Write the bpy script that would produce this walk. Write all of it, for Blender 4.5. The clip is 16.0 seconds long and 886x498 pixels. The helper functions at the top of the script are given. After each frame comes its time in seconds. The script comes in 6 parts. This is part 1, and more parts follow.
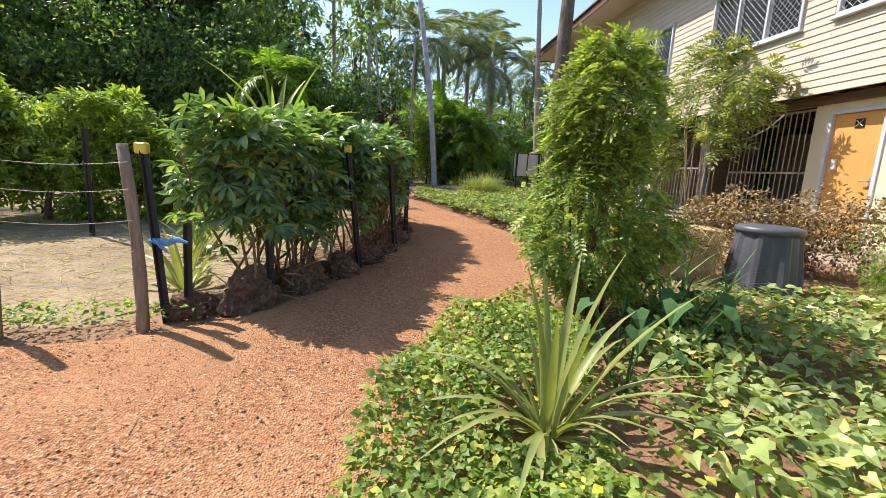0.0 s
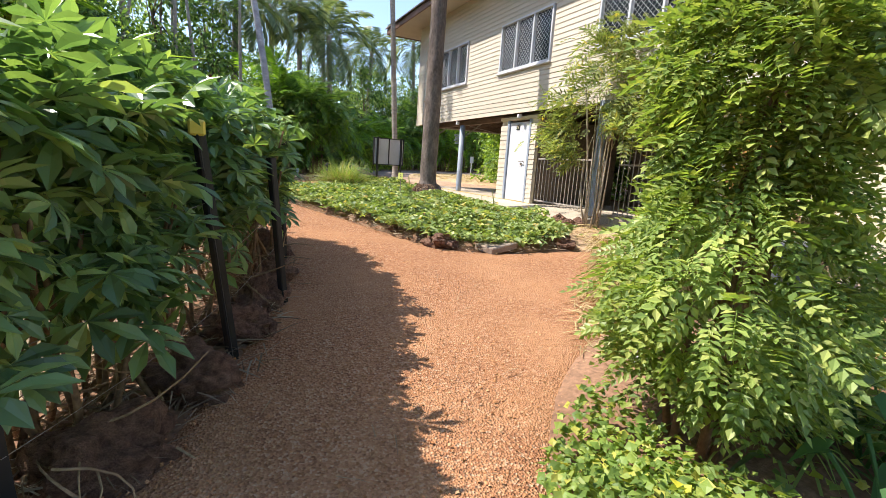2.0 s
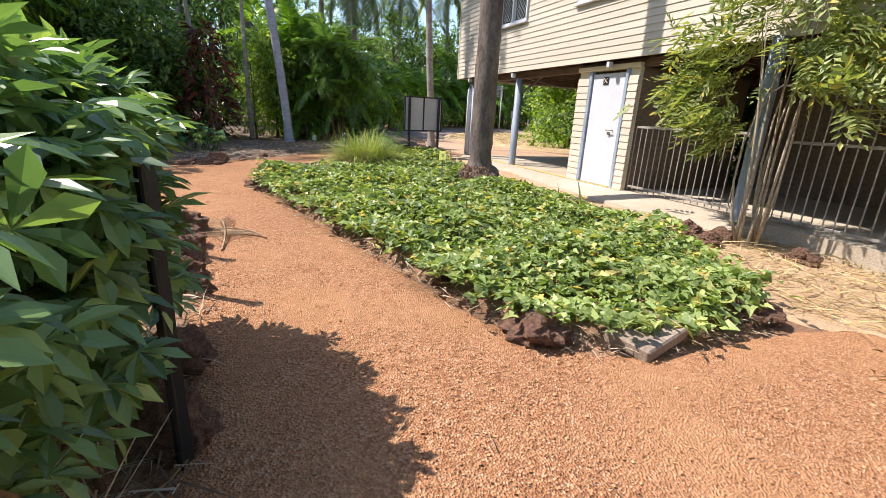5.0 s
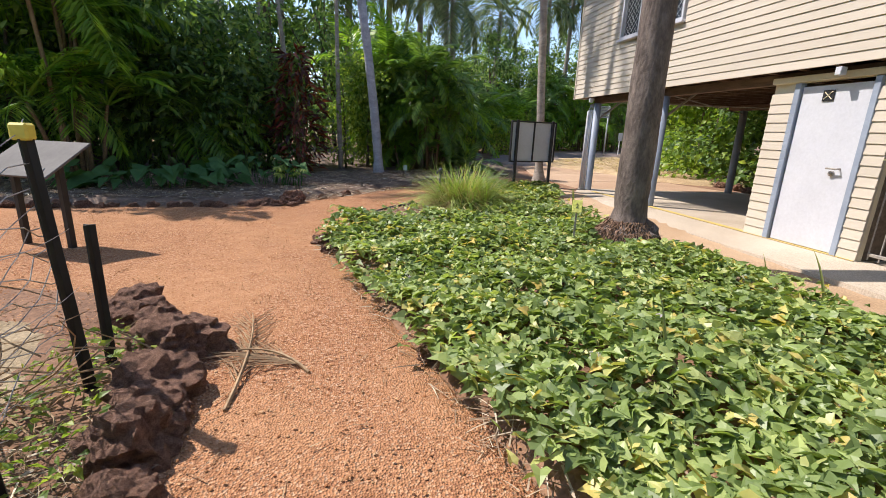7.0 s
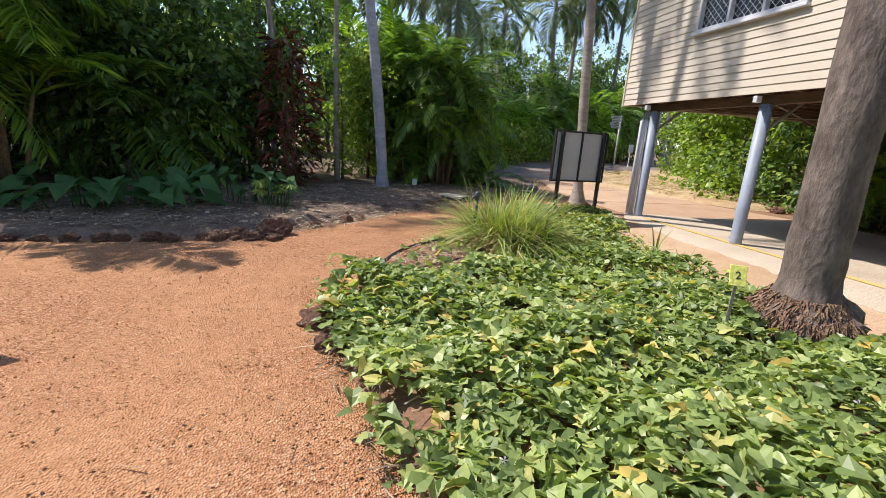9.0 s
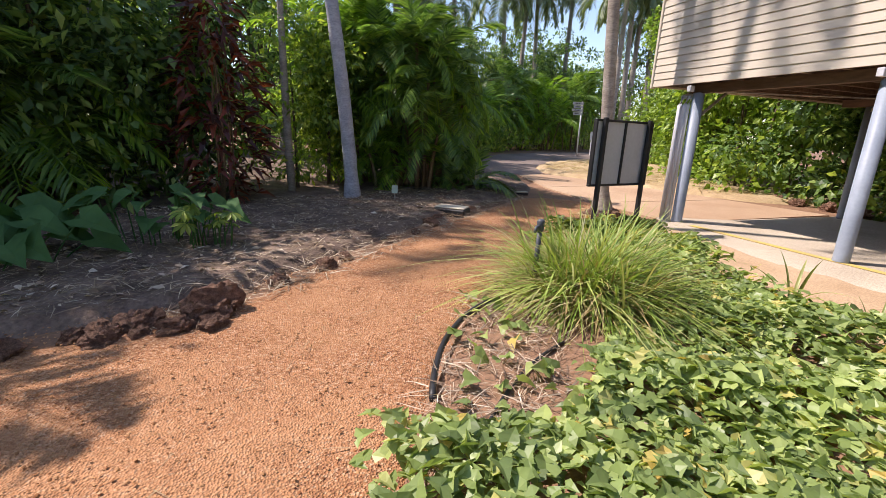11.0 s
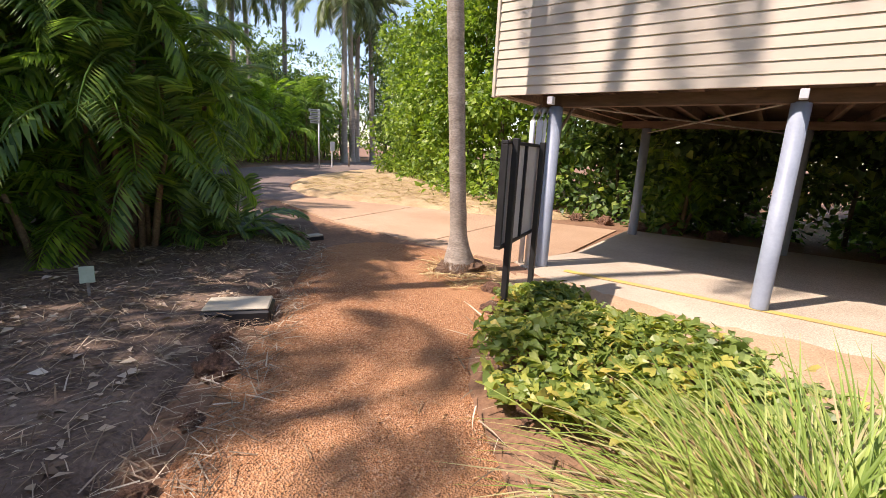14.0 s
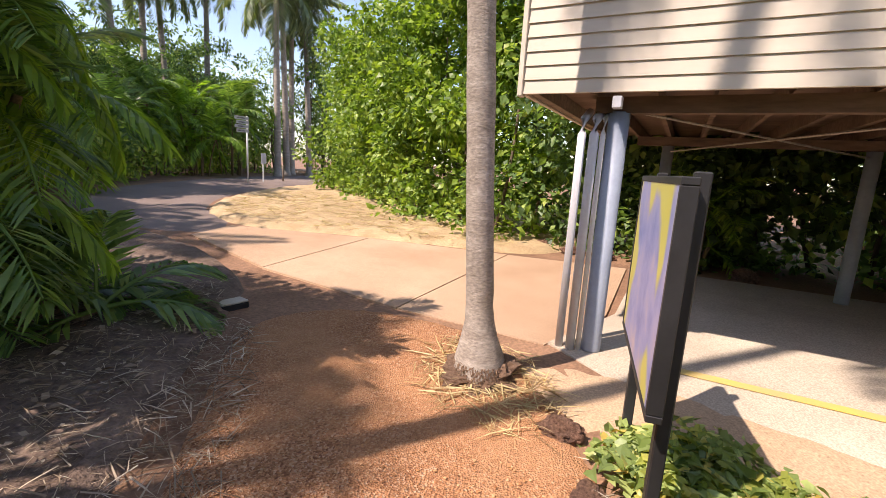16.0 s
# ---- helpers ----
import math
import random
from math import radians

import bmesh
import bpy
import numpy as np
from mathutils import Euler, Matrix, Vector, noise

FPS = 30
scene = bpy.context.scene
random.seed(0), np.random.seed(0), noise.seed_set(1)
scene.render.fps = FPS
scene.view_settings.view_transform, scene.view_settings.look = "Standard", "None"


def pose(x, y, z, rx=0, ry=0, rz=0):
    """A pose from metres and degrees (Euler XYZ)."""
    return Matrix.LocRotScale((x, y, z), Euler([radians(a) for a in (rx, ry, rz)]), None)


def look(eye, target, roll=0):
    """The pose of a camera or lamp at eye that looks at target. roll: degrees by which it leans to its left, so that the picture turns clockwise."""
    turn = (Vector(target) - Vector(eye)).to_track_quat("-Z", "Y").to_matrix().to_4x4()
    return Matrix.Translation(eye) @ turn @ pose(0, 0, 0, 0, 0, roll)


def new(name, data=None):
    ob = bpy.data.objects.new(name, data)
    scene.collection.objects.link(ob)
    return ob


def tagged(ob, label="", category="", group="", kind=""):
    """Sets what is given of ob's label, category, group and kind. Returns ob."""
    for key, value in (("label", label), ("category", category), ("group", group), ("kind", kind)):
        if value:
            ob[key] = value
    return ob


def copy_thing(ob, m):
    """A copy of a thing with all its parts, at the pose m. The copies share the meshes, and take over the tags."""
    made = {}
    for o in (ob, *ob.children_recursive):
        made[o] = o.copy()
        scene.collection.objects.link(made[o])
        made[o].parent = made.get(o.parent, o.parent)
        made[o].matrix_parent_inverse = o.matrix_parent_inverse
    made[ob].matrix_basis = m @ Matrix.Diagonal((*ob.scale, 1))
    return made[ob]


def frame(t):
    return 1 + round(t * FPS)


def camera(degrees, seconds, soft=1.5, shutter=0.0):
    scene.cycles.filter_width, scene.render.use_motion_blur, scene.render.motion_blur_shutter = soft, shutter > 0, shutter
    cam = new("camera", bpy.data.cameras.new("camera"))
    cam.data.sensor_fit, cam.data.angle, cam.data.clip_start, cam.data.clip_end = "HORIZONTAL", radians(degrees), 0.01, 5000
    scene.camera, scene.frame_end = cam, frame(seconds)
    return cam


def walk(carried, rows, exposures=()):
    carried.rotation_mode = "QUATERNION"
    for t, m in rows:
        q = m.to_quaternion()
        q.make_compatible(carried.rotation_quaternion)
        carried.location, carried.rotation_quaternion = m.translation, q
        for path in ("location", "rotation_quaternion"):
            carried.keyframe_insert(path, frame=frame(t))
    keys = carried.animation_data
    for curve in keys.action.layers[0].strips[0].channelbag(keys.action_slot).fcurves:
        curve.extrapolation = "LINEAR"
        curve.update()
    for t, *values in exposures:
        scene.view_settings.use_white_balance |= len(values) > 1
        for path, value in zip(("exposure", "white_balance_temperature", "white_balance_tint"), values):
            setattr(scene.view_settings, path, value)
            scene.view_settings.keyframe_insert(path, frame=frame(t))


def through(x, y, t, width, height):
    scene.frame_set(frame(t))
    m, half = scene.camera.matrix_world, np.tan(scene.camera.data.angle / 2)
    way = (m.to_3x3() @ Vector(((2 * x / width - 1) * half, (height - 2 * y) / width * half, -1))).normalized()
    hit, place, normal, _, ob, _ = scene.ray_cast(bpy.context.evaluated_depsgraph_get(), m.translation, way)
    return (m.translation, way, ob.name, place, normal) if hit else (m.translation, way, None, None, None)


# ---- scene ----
cam = camera(89.8, 16.0, soft=0.65)
METRES, EYE, TILT, LEAN, TURN = 18.0, 1.40, 0.0, 0.0, -7.4
ROWS = [
    (0.0, 0.0, 0.0, 0.0, 0.56, -9.98, -3.16),
    (0.5, -0.0123, 0.0292, 0.0018, -3.62, -10.26, -3.19),
    (1.0, -0.025, 0.0554, 0.0024, -9.4, -10.14, -3.69),
    (1.5, -0.0309, 0.0855, 0.0028, -14.84, -10.2, -4.05),
    (2.0, -0.0376, 0.1164, 0.0036, -20.56, -10.72, -3.75),
    (2.5, -0.0353, 0.1467, 0.0053, -25.38, -11.44, -3.48),
    (3.0, -0.0306, 0.1756, 0.0075, -27.69, -12.73, -3.1),
    (5.5, -0.0009, 0.3072, 0.0249, -13.06, -17.16, -3.04),
    (6.0, 0.0017, 0.3386, 0.0264, -10.09, -15.87, -3.17),
    (6.5, 0.006, 0.3716, 0.0271, -7.28, -15.15, -2.75),
    (7.0, 0.001, 0.4011, 0.0291, -5.37, -14.76, -2.25),
    (7.5, -0.0026, 0.43, 0.0307, -4.53, -14.58, -2.35),
    (8.0, -0.0057, 0.461, 0.032, -4.67, -14.51, -2.75),
    (8.5, -0.014, 0.4896, 0.0322, -5.72, -14.26, -3.26),
    (9.0, -0.0217, 0.5222, 0.0311, -6.38, -14.07, -3.79),
    (11.5, -0.058, 0.6853, 0.033, -18.9, -15.62, -2.23),
    (12.0, -0.0624, 0.7188, 0.0323, -26.03, -16.18, -2.8),
    (12.5, -0.0618, 0.7506, 0.0344, -33.03, -15.99, -2.93),
    (13.0, -0.0552, 0.7838, 0.0373, -39.48, -15.35, -2.73),
    (13.5, -0.0474, 0.8151, 0.0399, -44.94, -13.85, -2.75),
    (14.0, -0.0327, 0.8421, 0.04, -48.37, -12.45, -2.78),
    (14.5, -0.017, 0.8715, 0.0408, -51.04, -11.55, -2.77),
    (15.0, 0.0011, 0.8954, 0.0417, -53.08, -10.92, -3.0),
    (15.5, 0.0241, 0.9211, 0.0432, -54.67, -10.61, -3.2),
    (16.0, 0.0432, 0.949, 0.0453, -56.27, -10.54, -3.34),
]
walk(cam, [(t, pose(0, 0, EYE, TILT, LEAN, TURN) @ pose(METRES * x, METRES * y, METRES * z, 90 + pitch, roll, yaw)) for t, x, y, z, yaw, pitch, roll in ROWS],
    exposures=[(0, 0.97, 6700, 12), (2.5, 1.06, 6550, 12), (5.5, 0.88, 6500, 14), (7.0, 0.72, 6500, 15), (9, 0.74, 6500, 15), (12, 0.84, 6900, 22), (16, 0.98, 7150, 23)])

# ---- world and sun ----
world = bpy.data.worlds.new("sky")
scene.world = world
world.use_nodes = True
_wn = world.node_tree.nodes
_sky = _wn.new("ShaderNodeTexSky")
_sky.sky_type = "NISHITA"
_sky.sun_disc = False
_sky.sun_elevation = radians(52)
_sky.sun_rotation = radians(-56)
_sky.air_density, _sky.dust_density, _sky.ozone_density = 1.0, 0.6, 1.6
_wn["Background"].inputs["Strength"].default_value = 0.15
world.node_tree.links.new(_sky.outputs["Color"], _wn["Background"].inputs["Color"])
SUN_FROM = Vector((-0.83 * math.cos(radians(52)), 0.558 * math.cos(radians(52)), math.sin(radians(52))))
_sun = bpy.data.lights.new("sun", "SUN")
_sun.energy, _sun.angle, _sun.color = 4.2, radians(0.55), (1.0, 0.94, 0.85)
sun = new("sun", _sun)
sun.matrix_world = look(SUN_FROM * 60, (0, 0, 0))

# ---- materials ----
def material(name, rough=0.6, metal=0.0, spec=0.5):
    m = bpy.data.materials.new(name)
    m.use_nodes = True
    b = m.node_tree.nodes["Principled BSDF"]
    b.inputs["Roughness"].default_value = rough
    b.inputs["Metallic"].default_value = metal
    b.inputs["Specular IOR Level"].default_value = spec
    return m, m.node_tree.nodes, m.node_tree.links, b


def ramp(nodes, stops):
    r = nodes.new("ShaderNodeValToRGB")
    e = r.color_ramp.elements
    while len(e) < len(stops):
        e.new(0.5)
    for k, (p, c) in zip(e, stops):
        k.position, k.color = p, (*c, 1)
    return r


def coords(nodes, links, scale=(1, 1, 1), space="Object"):
    tc, mp = nodes.new("ShaderNodeTexCoord"), nodes.new("ShaderNodeMapping")
    mp.inputs["Scale"].default_value = scale
    links.new(tc.outputs[space], mp.inputs["Vector"])
    return mp.outputs["Vector"]


def noise_tex(nodes, links, vec, scale, detail=5, rough=0.55):
    n = nodes.new("ShaderNodeTexNoise")
    n.inputs["Scale"].default_value, n.inputs["Detail"].default_value, n.inputs["Roughness"].default_value = scale, detail, rough
    links.new(vec, n.inputs["Vector"])
    return n.outputs["Fac"]


def mixed(nodes, links, a, b, fac, mode="MIX"):
    x = nodes.new("ShaderNodeMix")
    x.data_type, x.blend_type = "RGBA", mode
    for slot, v in (("A", a), ("B", b)):
        sock = [s for s in x.inputs if s.name == slot and s.type == "RGBA"][0]
        if isinstance(v, tuple):
            sock.default_value = (*v, 1)
        else:
            links.new(v, sock)
    if isinstance(fac, float):
        x.inputs[0].default_value = fac
    else:
        links.new(fac, x.inputs[0])
    return [s for s in x.outputs if s.type == "RGBA"][0]


def bump(nodes, links, b, height, strength, dist=0.02):
    k = nodes.new("ShaderNodeBump")
    k.inputs["Strength"].default_value, k.inputs["Distance"].default_value = strength, dist
    links.new(height, k.inputs["Height"])
    links.new(k.outputs["Normal"], b.inputs["Normal"])


def surface(name, dark, light, big=1.2, fine=40.0, rough=0.8, bumps=0.3, dist=0.01, metal=0.0, stretch=(1, 1, 1), tint=None, spec=0.4, grain=0.3):
    """A surface with large stains and fine grain."""
    m, n, l, b = material(name, rough, metal, spec)
    v = coords(n, l, stretch)
    r = ramp(n, [(0.3, dark), (0.72, light)])
    l.new(noise_tex(n, l, v, big, 6, 0.6), r.inputs[0])
    f = noise_tex(n, l, v, fine, 4, 0.6)
    r2 = ramp(n, [(0.3, (1 - 1.2 * grain,) * 3), (0.7, (1 + 0.8 * grain,) * 3)])
    l.new(f, r2.inputs[0])
    c = mixed(n, l, r.outputs[0], r2.outputs[0], 1.0, "MULTIPLY")
    if tint:
        info = n.new("ShaderNodeObjectInfo")
        c = mixed(n, l, c, mixed(n, l, c, tint, 1.0, "MULTIPLY"), info.outputs["Random"])
    l.new(c, b.inputs["Base Color"])
    bump(n, l, b, f, bumps, dist)
    return m


def leaf_material(name, stops, rough=0.45, through=0.35, spec=0.45):
    """Leaves: colour by island, veined grain, some light let through."""
    m, n, l, b = material(name, rough, 0, spec)
    g = n.new("ShaderNodeNewGeometry")
    info = n.new("ShaderNodeObjectInfo")
    r = ramp(n, stops)
    l.new(g.outputs["Random Per Island"], r.inputs[0])
    v = coords(n, l)
    f = noise_tex(n, l, v, 3.0, 4)
    r2 = ramp(n, [(0.3, (0.7, 0.72, 0.7)), (0.7, (1.2, 1.15, 1.1))])
    l.new(f, r2.inputs[0])
    c = mixed(n, l, r.outputs[0], r2.outputs[0], 1.0, "MULTIPLY")
    c = mixed(n, l, c, mixed(n, l, c, (0.8, 0.86, 0.8), 1.0, "MULTIPLY"), info.outputs["Random"])
    l.new(c, b.inputs["Base Color"])
    tr = n.new("ShaderNodeBsdfTranslucent")
    l.new(mixed(n, l, c, (1.25, 1.3, 0.55), 1.0, "MULTIPLY"), tr.inputs["Color"])
    mx = n.new("ShaderNodeMixShader")
    mx.inputs[0].default_value = through
    out = n["Material Output"]
    l.new(b.outputs[0], mx.inputs[1])
    l.new(tr.outputs[0], mx.inputs[2])
    l.new(mx.outputs[0], out.inputs["Surface"])
    return m


def gravel_material():
    m, n, l, b = material("laterite_gravel", 0.95, 0, 0.2)
    v = coords(n, l)
    vo = n.new("ShaderNodeTexVoronoi")
    vo.inputs["Scale"].default_value = 85
    l.new(v, vo.inputs["Vector"])
    hue = n.new("ShaderNodeSeparateColor")
    l.new(vo.outputs["Color"], hue.inputs[0])
    r = ramp(n, [(0.0, (0.20, 0.085, 0.045)), (0.35, (0.36, 0.165, 0.078)), (0.75, (0.46, 0.235, 0.122)), (1.0, (0.54, 0.345, 0.22))])
    l.new(hue.outputs[0], r.inputs[0])
    big = noise_tex(n, l, v, 0.9, 5, 0.6)
    dust = ramp(n, [(0.42, (0, 0, 0)), (0.62, (1, 1, 1))])
    l.new(big, dust.inputs[0])
    fine = noise_tex(n, l, v, 7, 5, 0.65)
    r3 = ramp(n, [(0.3, (0.41, 0.205, 0.098)), (0.7, (0.53, 0.285, 0.15))])
    l.new(fine, r3.inputs[0])
    c = mixed(n, l, r.outputs[0], r3.outputs[0], dust.outputs[0])
    c = mixed(n, l, r.outputs[0], c, 0.7)
    l.new(c, b.inputs["Base Color"])
    hgt = n.new("ShaderNodeMath")
    hgt.operation = "ADD"
    l.new(vo.outputs["Distance"], hgt.inputs[0])
    l.new(fine, hgt.inputs[1])
    bump(n, l, b, hgt.outputs[0], 0.9, 0.014)
    return m


M = {}
M["gravel"] = gravel_material()
M["soil"] = surface("dry_soil", (0.16, 0.085, 0.05), (0.33, 0.19, 0.115), 0.8, 28, 0.95, 0.6, 0.02)
M["yard"] = surface("dry_lawn_earth", (0.22, 0.16, 0.09), (0.42, 0.33, 0.21), 1.4, 45, 0.95, 0.6, 0.02)
M["sand"] = surface("brown_sand", (0.38, 0.25, 0.145), (0.52, 0.37, 0.24), 0.9, 60, 0.95, 0.4, 0.01)
M["litter"] = surface("leaf_litter", (0.095, 0.062, 0.046), (0.26, 0.185, 0.14), 2.5, 30, 0.95, 0.8, 0.03)
M["straw_mulch"] = surface("straw_mulch", (0.36, 0.24, 0.13), (0.55, 0.42, 0.25), 2.2, 40, 0.95, 0.8, 0.03)
M["concrete"] = surface("worn_concrete", (0.40, 0.33, 0.25), (0.56, 0.48, 0.38), 0.7, 70, 0.85, 0.25, 0.006)
M["drive"] = surface("stained_drive_concrete", (0.38, 0.24, 0.15), (0.52, 0.37, 0.25), 0.5, 60, 0.88, 0.25, 0.006)
M["asphalt"] = surface("faded_asphalt", (0.16, 0.12, 0.105), (0.24, 0.185, 0.16), 0.6, 90, 0.9, 0.4, 0.006)
M["cladding"] = surface("cream_painted_board", (0.53, 0.465, 0.375), (0.61, 0.545, 0.45), 0.9, 6, 0.55, 0.08, 0.003, stretch=(1, 0.15, 1), tint=(0.93, 0.93, 0.93), grain=0.05)
M["cream"] = surface("cream_render", (0.62, 0.54, 0.38), (0.72, 0.64, 0.47), 1.2, 50, 0.75, 0.15, 0.004, grain=0.05)
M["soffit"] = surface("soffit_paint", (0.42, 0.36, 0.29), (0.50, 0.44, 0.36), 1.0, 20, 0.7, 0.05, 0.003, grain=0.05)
M["fascia"] = surface("brown_fascia", (0.10, 0.05, 0.035), (0.17, 0.085, 0.06), 2.0, 30, 0.6, 0.1, 0.003, grain=0.05)
M["roof"] = surface("roof_sheet", (0.20, 0.15, 0.13), (0.30, 0.24, 0.21), 0.8, 20, 0.5, 0.05, 0.004)
M["white"] = surface("white_paint", (0.52, 0.53, 0.57), (0.61, 0.62, 0.66), 1.5, 30, 0.45, 0.05, 0.003, grain=0.05)
M["orange"] = surface("orange_door_paint", (0.60, 0.29, 0.085), (0.70, 0.36, 0.12), 1.0, 25, 0.5, 0.05, 0.003, grain=0.05)
M["steel_blue"] = surface("blue_grey_post_paint", (0.22, 0.26, 0.33), (0.34, 0.39, 0.47), 2.0, 30, 0.5, 0.08, 0.003, grain=0.05)
M["black"] = surface("black_paint", (0.012, 0.012, 0.013), (0.03, 0.03, 0.032), 3, 40, 0.5, 0.1, 0.003, grain=0.05)
M["panel_dark"] = surface("weathered_panel", (0.10, 0.095, 0.09), (0.16, 0.15, 0.14), 3, 30, 0.8, 0.05, 0.002, grain=0.08)
M["grey_panel"] = surface("grey_sign_back", (0.40, 0.41, 0.44), (0.48, 0.49, 0.52), 1.5, 20, 0.5, 0.04, 0.002, grain=0.05)
M["yellow"] = surface("yellow_paint", (0.48, 0.36, 0.17), (0.64, 0.46, 0.10), 3, 40, 0.6, 0.1, 0.003, grain=0.05)
M["yellow_cap"] = surface("yellow_plastic", (0.70, 0.55, 0.08), (0.80, 0.66, 0.12), 4, 40, 0.4, 0.05, 0.002, grain=0.05)
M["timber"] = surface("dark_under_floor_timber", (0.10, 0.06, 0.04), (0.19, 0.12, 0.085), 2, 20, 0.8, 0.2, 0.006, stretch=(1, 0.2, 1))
M["bin"] = surface("black_compost_plastic", (0.05, 0.055, 0.07), (0.10, 0.105, 0.125), 3, 40, 0.45, 0.08, 0.003, grain=0.05)
M["pipe"] = surface("white_pvc", (0.55, 0.54, 0.54), (0.72, 0.71, 0.71), 3, 40, 0.4, 0.05, 0.002, grain=0.05)
M["rock"] = surface("laterite_rock", (0.14, 0.07, 0.048), (0.48, 0.27, 0.18), 5, 30, 0.95, 1.0, 0.05)
M["stone"] = surface("grey_slab_stone", (0.24, 0.18, 0.14), (0.36, 0.29, 0.23), 3, 50, 0.9, 0.4, 0.01)
M["bark_grey"] = surface("grey_palm_bark", (0.24, 0.20, 0.165), (0.42, 0.37, 0.32), 4, 30, 0.9, 0.5, 0.01, stretch=(1, 1, 2.5))
M["bark_dark"] = surface("dark_palm_bark", (0.065, 0.048, 0.04), (0.22, 0.175, 0.15), 6, 34, 0.9, 0.8, 0.02, stretch=(1, 1, 0.4))
M["bark_white"] = surface("pale_palm_bark", (0.30, 0.30, 0.33), (0.50, 0.50, 0.55), 3, 30, 0.8, 0.3, 0.01, stretch=(1, 1, 2))
M["bark"] = surface("brown_bark", (0.08, 0.055, 0.04), (0.20, 0.15, 0.11), 4, 30, 0.9, 0.7, 0.02, stretch=(1, 1, 0.4))
M["stem"] = surface("brown_stem", (0.16, 0.10, 0.055), (0.30, 0.20, 0.11), 5, 40, 0.8, 0.3, 0.01)
M["pale_stem"] = surface("pale_sapling_stem", (0.30, 0.24, 0.17), (0.48, 0.41, 0.31), 5, 40, 0.8, 0.3, 0.01)
M["dead"] = surface("dry_stalk", (0.22, 0.13, 0.07), (0.46, 0.33, 0.19), 6, 40, 0.9, 0.3, 0.01)
M["hay"] = surface("hay", (0.36, 0.25, 0.12), (0.60, 0.45, 0.25), 6, 60, 0.95, 0.8, 0.02)
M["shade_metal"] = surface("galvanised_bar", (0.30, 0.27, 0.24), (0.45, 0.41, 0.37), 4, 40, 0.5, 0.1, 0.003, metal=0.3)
M["wood_post"] = surface("weathered_post", (0.18, 0.13, 0.10), (0.36, 0.29, 0.23), 3, 40, 0.9, 0.6, 0.01, stretch=(1, 1, 0.15))
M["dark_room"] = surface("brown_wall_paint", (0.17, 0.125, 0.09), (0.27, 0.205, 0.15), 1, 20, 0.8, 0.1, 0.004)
M["screen"] = surface("white_security_mesh", (0.62, 0.63, 0.66), (0.72, 0.73, 0.76), 3, 30, 0.5, 0.05, 0.002, grain=0.05)
M["blue_tape"] = surface("blue_ribbon", (0.10, 0.28, 0.55), (0.16, 0.38, 0.70), 4, 30, 0.5, 0.1, 0.003)
M["tag"] = surface("pale_green_tag", (0.35, 0.42, 0.30), (0.45, 0.52, 0.38), 4, 40, 0.5, 0.05, 0.002, grain=0.05)
M["box_lid"] = surface("weathered_box_lid", (0.42, 0.38, 0.29), (0.58, 0.53, 0.43), 3, 50, 0.8, 0.2, 0.005, grain=0.05)
m, n, l, b = material("window_glass", 0.12, 0, 0.3)
b.inputs["Base Color"].default_value = (0.02, 0.025, 0.03, 1)
M["glass"] = m

M["cassava"] = leaf_material("cassava_leaf", [(0, (0.089, 0.170, 0.083)), (0.5, (0.177, 0.306, 0.124)), (0.85, (0.304, 0.453, 0.165)), (1, (0.481, 0.589, 0.214))], 0.32, 0.36, 0.65)
M["vine"] = leaf_material("sweet_potato_leaf", [(0, (0.148, 0.211, 0.075)), (0.5, (0.308, 0.401, 0.134)), (0.86, (0.470, 0.547, 0.210)), (0.96, (0.641, 0.579, 0.210)), (1.0, (0.764, 0.534, 0.151))], 0.42, 0.35)
M["neem"] = leaf_material("pinnate_leaf", [(0, (0.174, 0.261, 0.072)), (0.6, (0.336, 0.435, 0.121)), (1, (0.521, 0.551, 0.182))], 0.42, 0.40)
M["groundcover"] = leaf_material("ground_cover_leaf", [(0, (0.129, 0.209, 0.050)), (0.5, (0.257, 0.376, 0.083)), (0.85, (0.416, 0.481, 0.110)), (1, (0.594, 0.543, 0.110))], 0.5, 0.40)
M["agave"] = leaf_material("pineapple_leaf", [(0, (0.140, 0.190, 0.060)), (0.45, (0.280, 0.330, 0.110)), (0.8, (0.500, 0.480, 0.190)), (1, (0.600, 0.480, 0.270))], 0.4, 0.30)
M["grass"] = leaf_material("lemongrass_blade", [(0, (0.200, 0.300, 0.060)), (0.4, (0.360, 0.480, 0.110)), (0.8, (0.520, 0.580, 0.190)), (1, (0.640, 0.530, 0.330))], 0.5, 0.3)
M["drygrass"] = leaf_material("dry_grass_blade", [(0.0, (0.275, 0.175, 0.088)), (0.5, (0.525, 0.388, 0.200)), (1.0, (0.700, 0.575, 0.338))], 0.8, 0.2)
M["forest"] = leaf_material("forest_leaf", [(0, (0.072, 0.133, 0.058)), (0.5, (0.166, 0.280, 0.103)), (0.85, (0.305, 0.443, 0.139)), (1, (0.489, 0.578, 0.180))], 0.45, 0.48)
M["bright"] = leaf_material("sunny_leaf", [(0, (0.115, 0.200, 0.049)), (0.5, (0.262, 0.385, 0.082)), (1, (0.508, 0.584, 0.130))], 0.45, 0.52)
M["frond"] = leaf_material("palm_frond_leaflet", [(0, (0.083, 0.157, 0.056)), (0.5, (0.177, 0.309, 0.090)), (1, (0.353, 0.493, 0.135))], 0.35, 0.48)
# lighter copy of the leaflet, with sunlight partly put into its colour
M["frond_bright"] = leaf_material("bright_sunlit_leaflet", [(0.0, (0.109, 0.211, 0.040)), (0.5, (0.238, 0.405, 0.061)), (1.0, (0.455, 0.616, 0.101))], 0.35, 0.55)
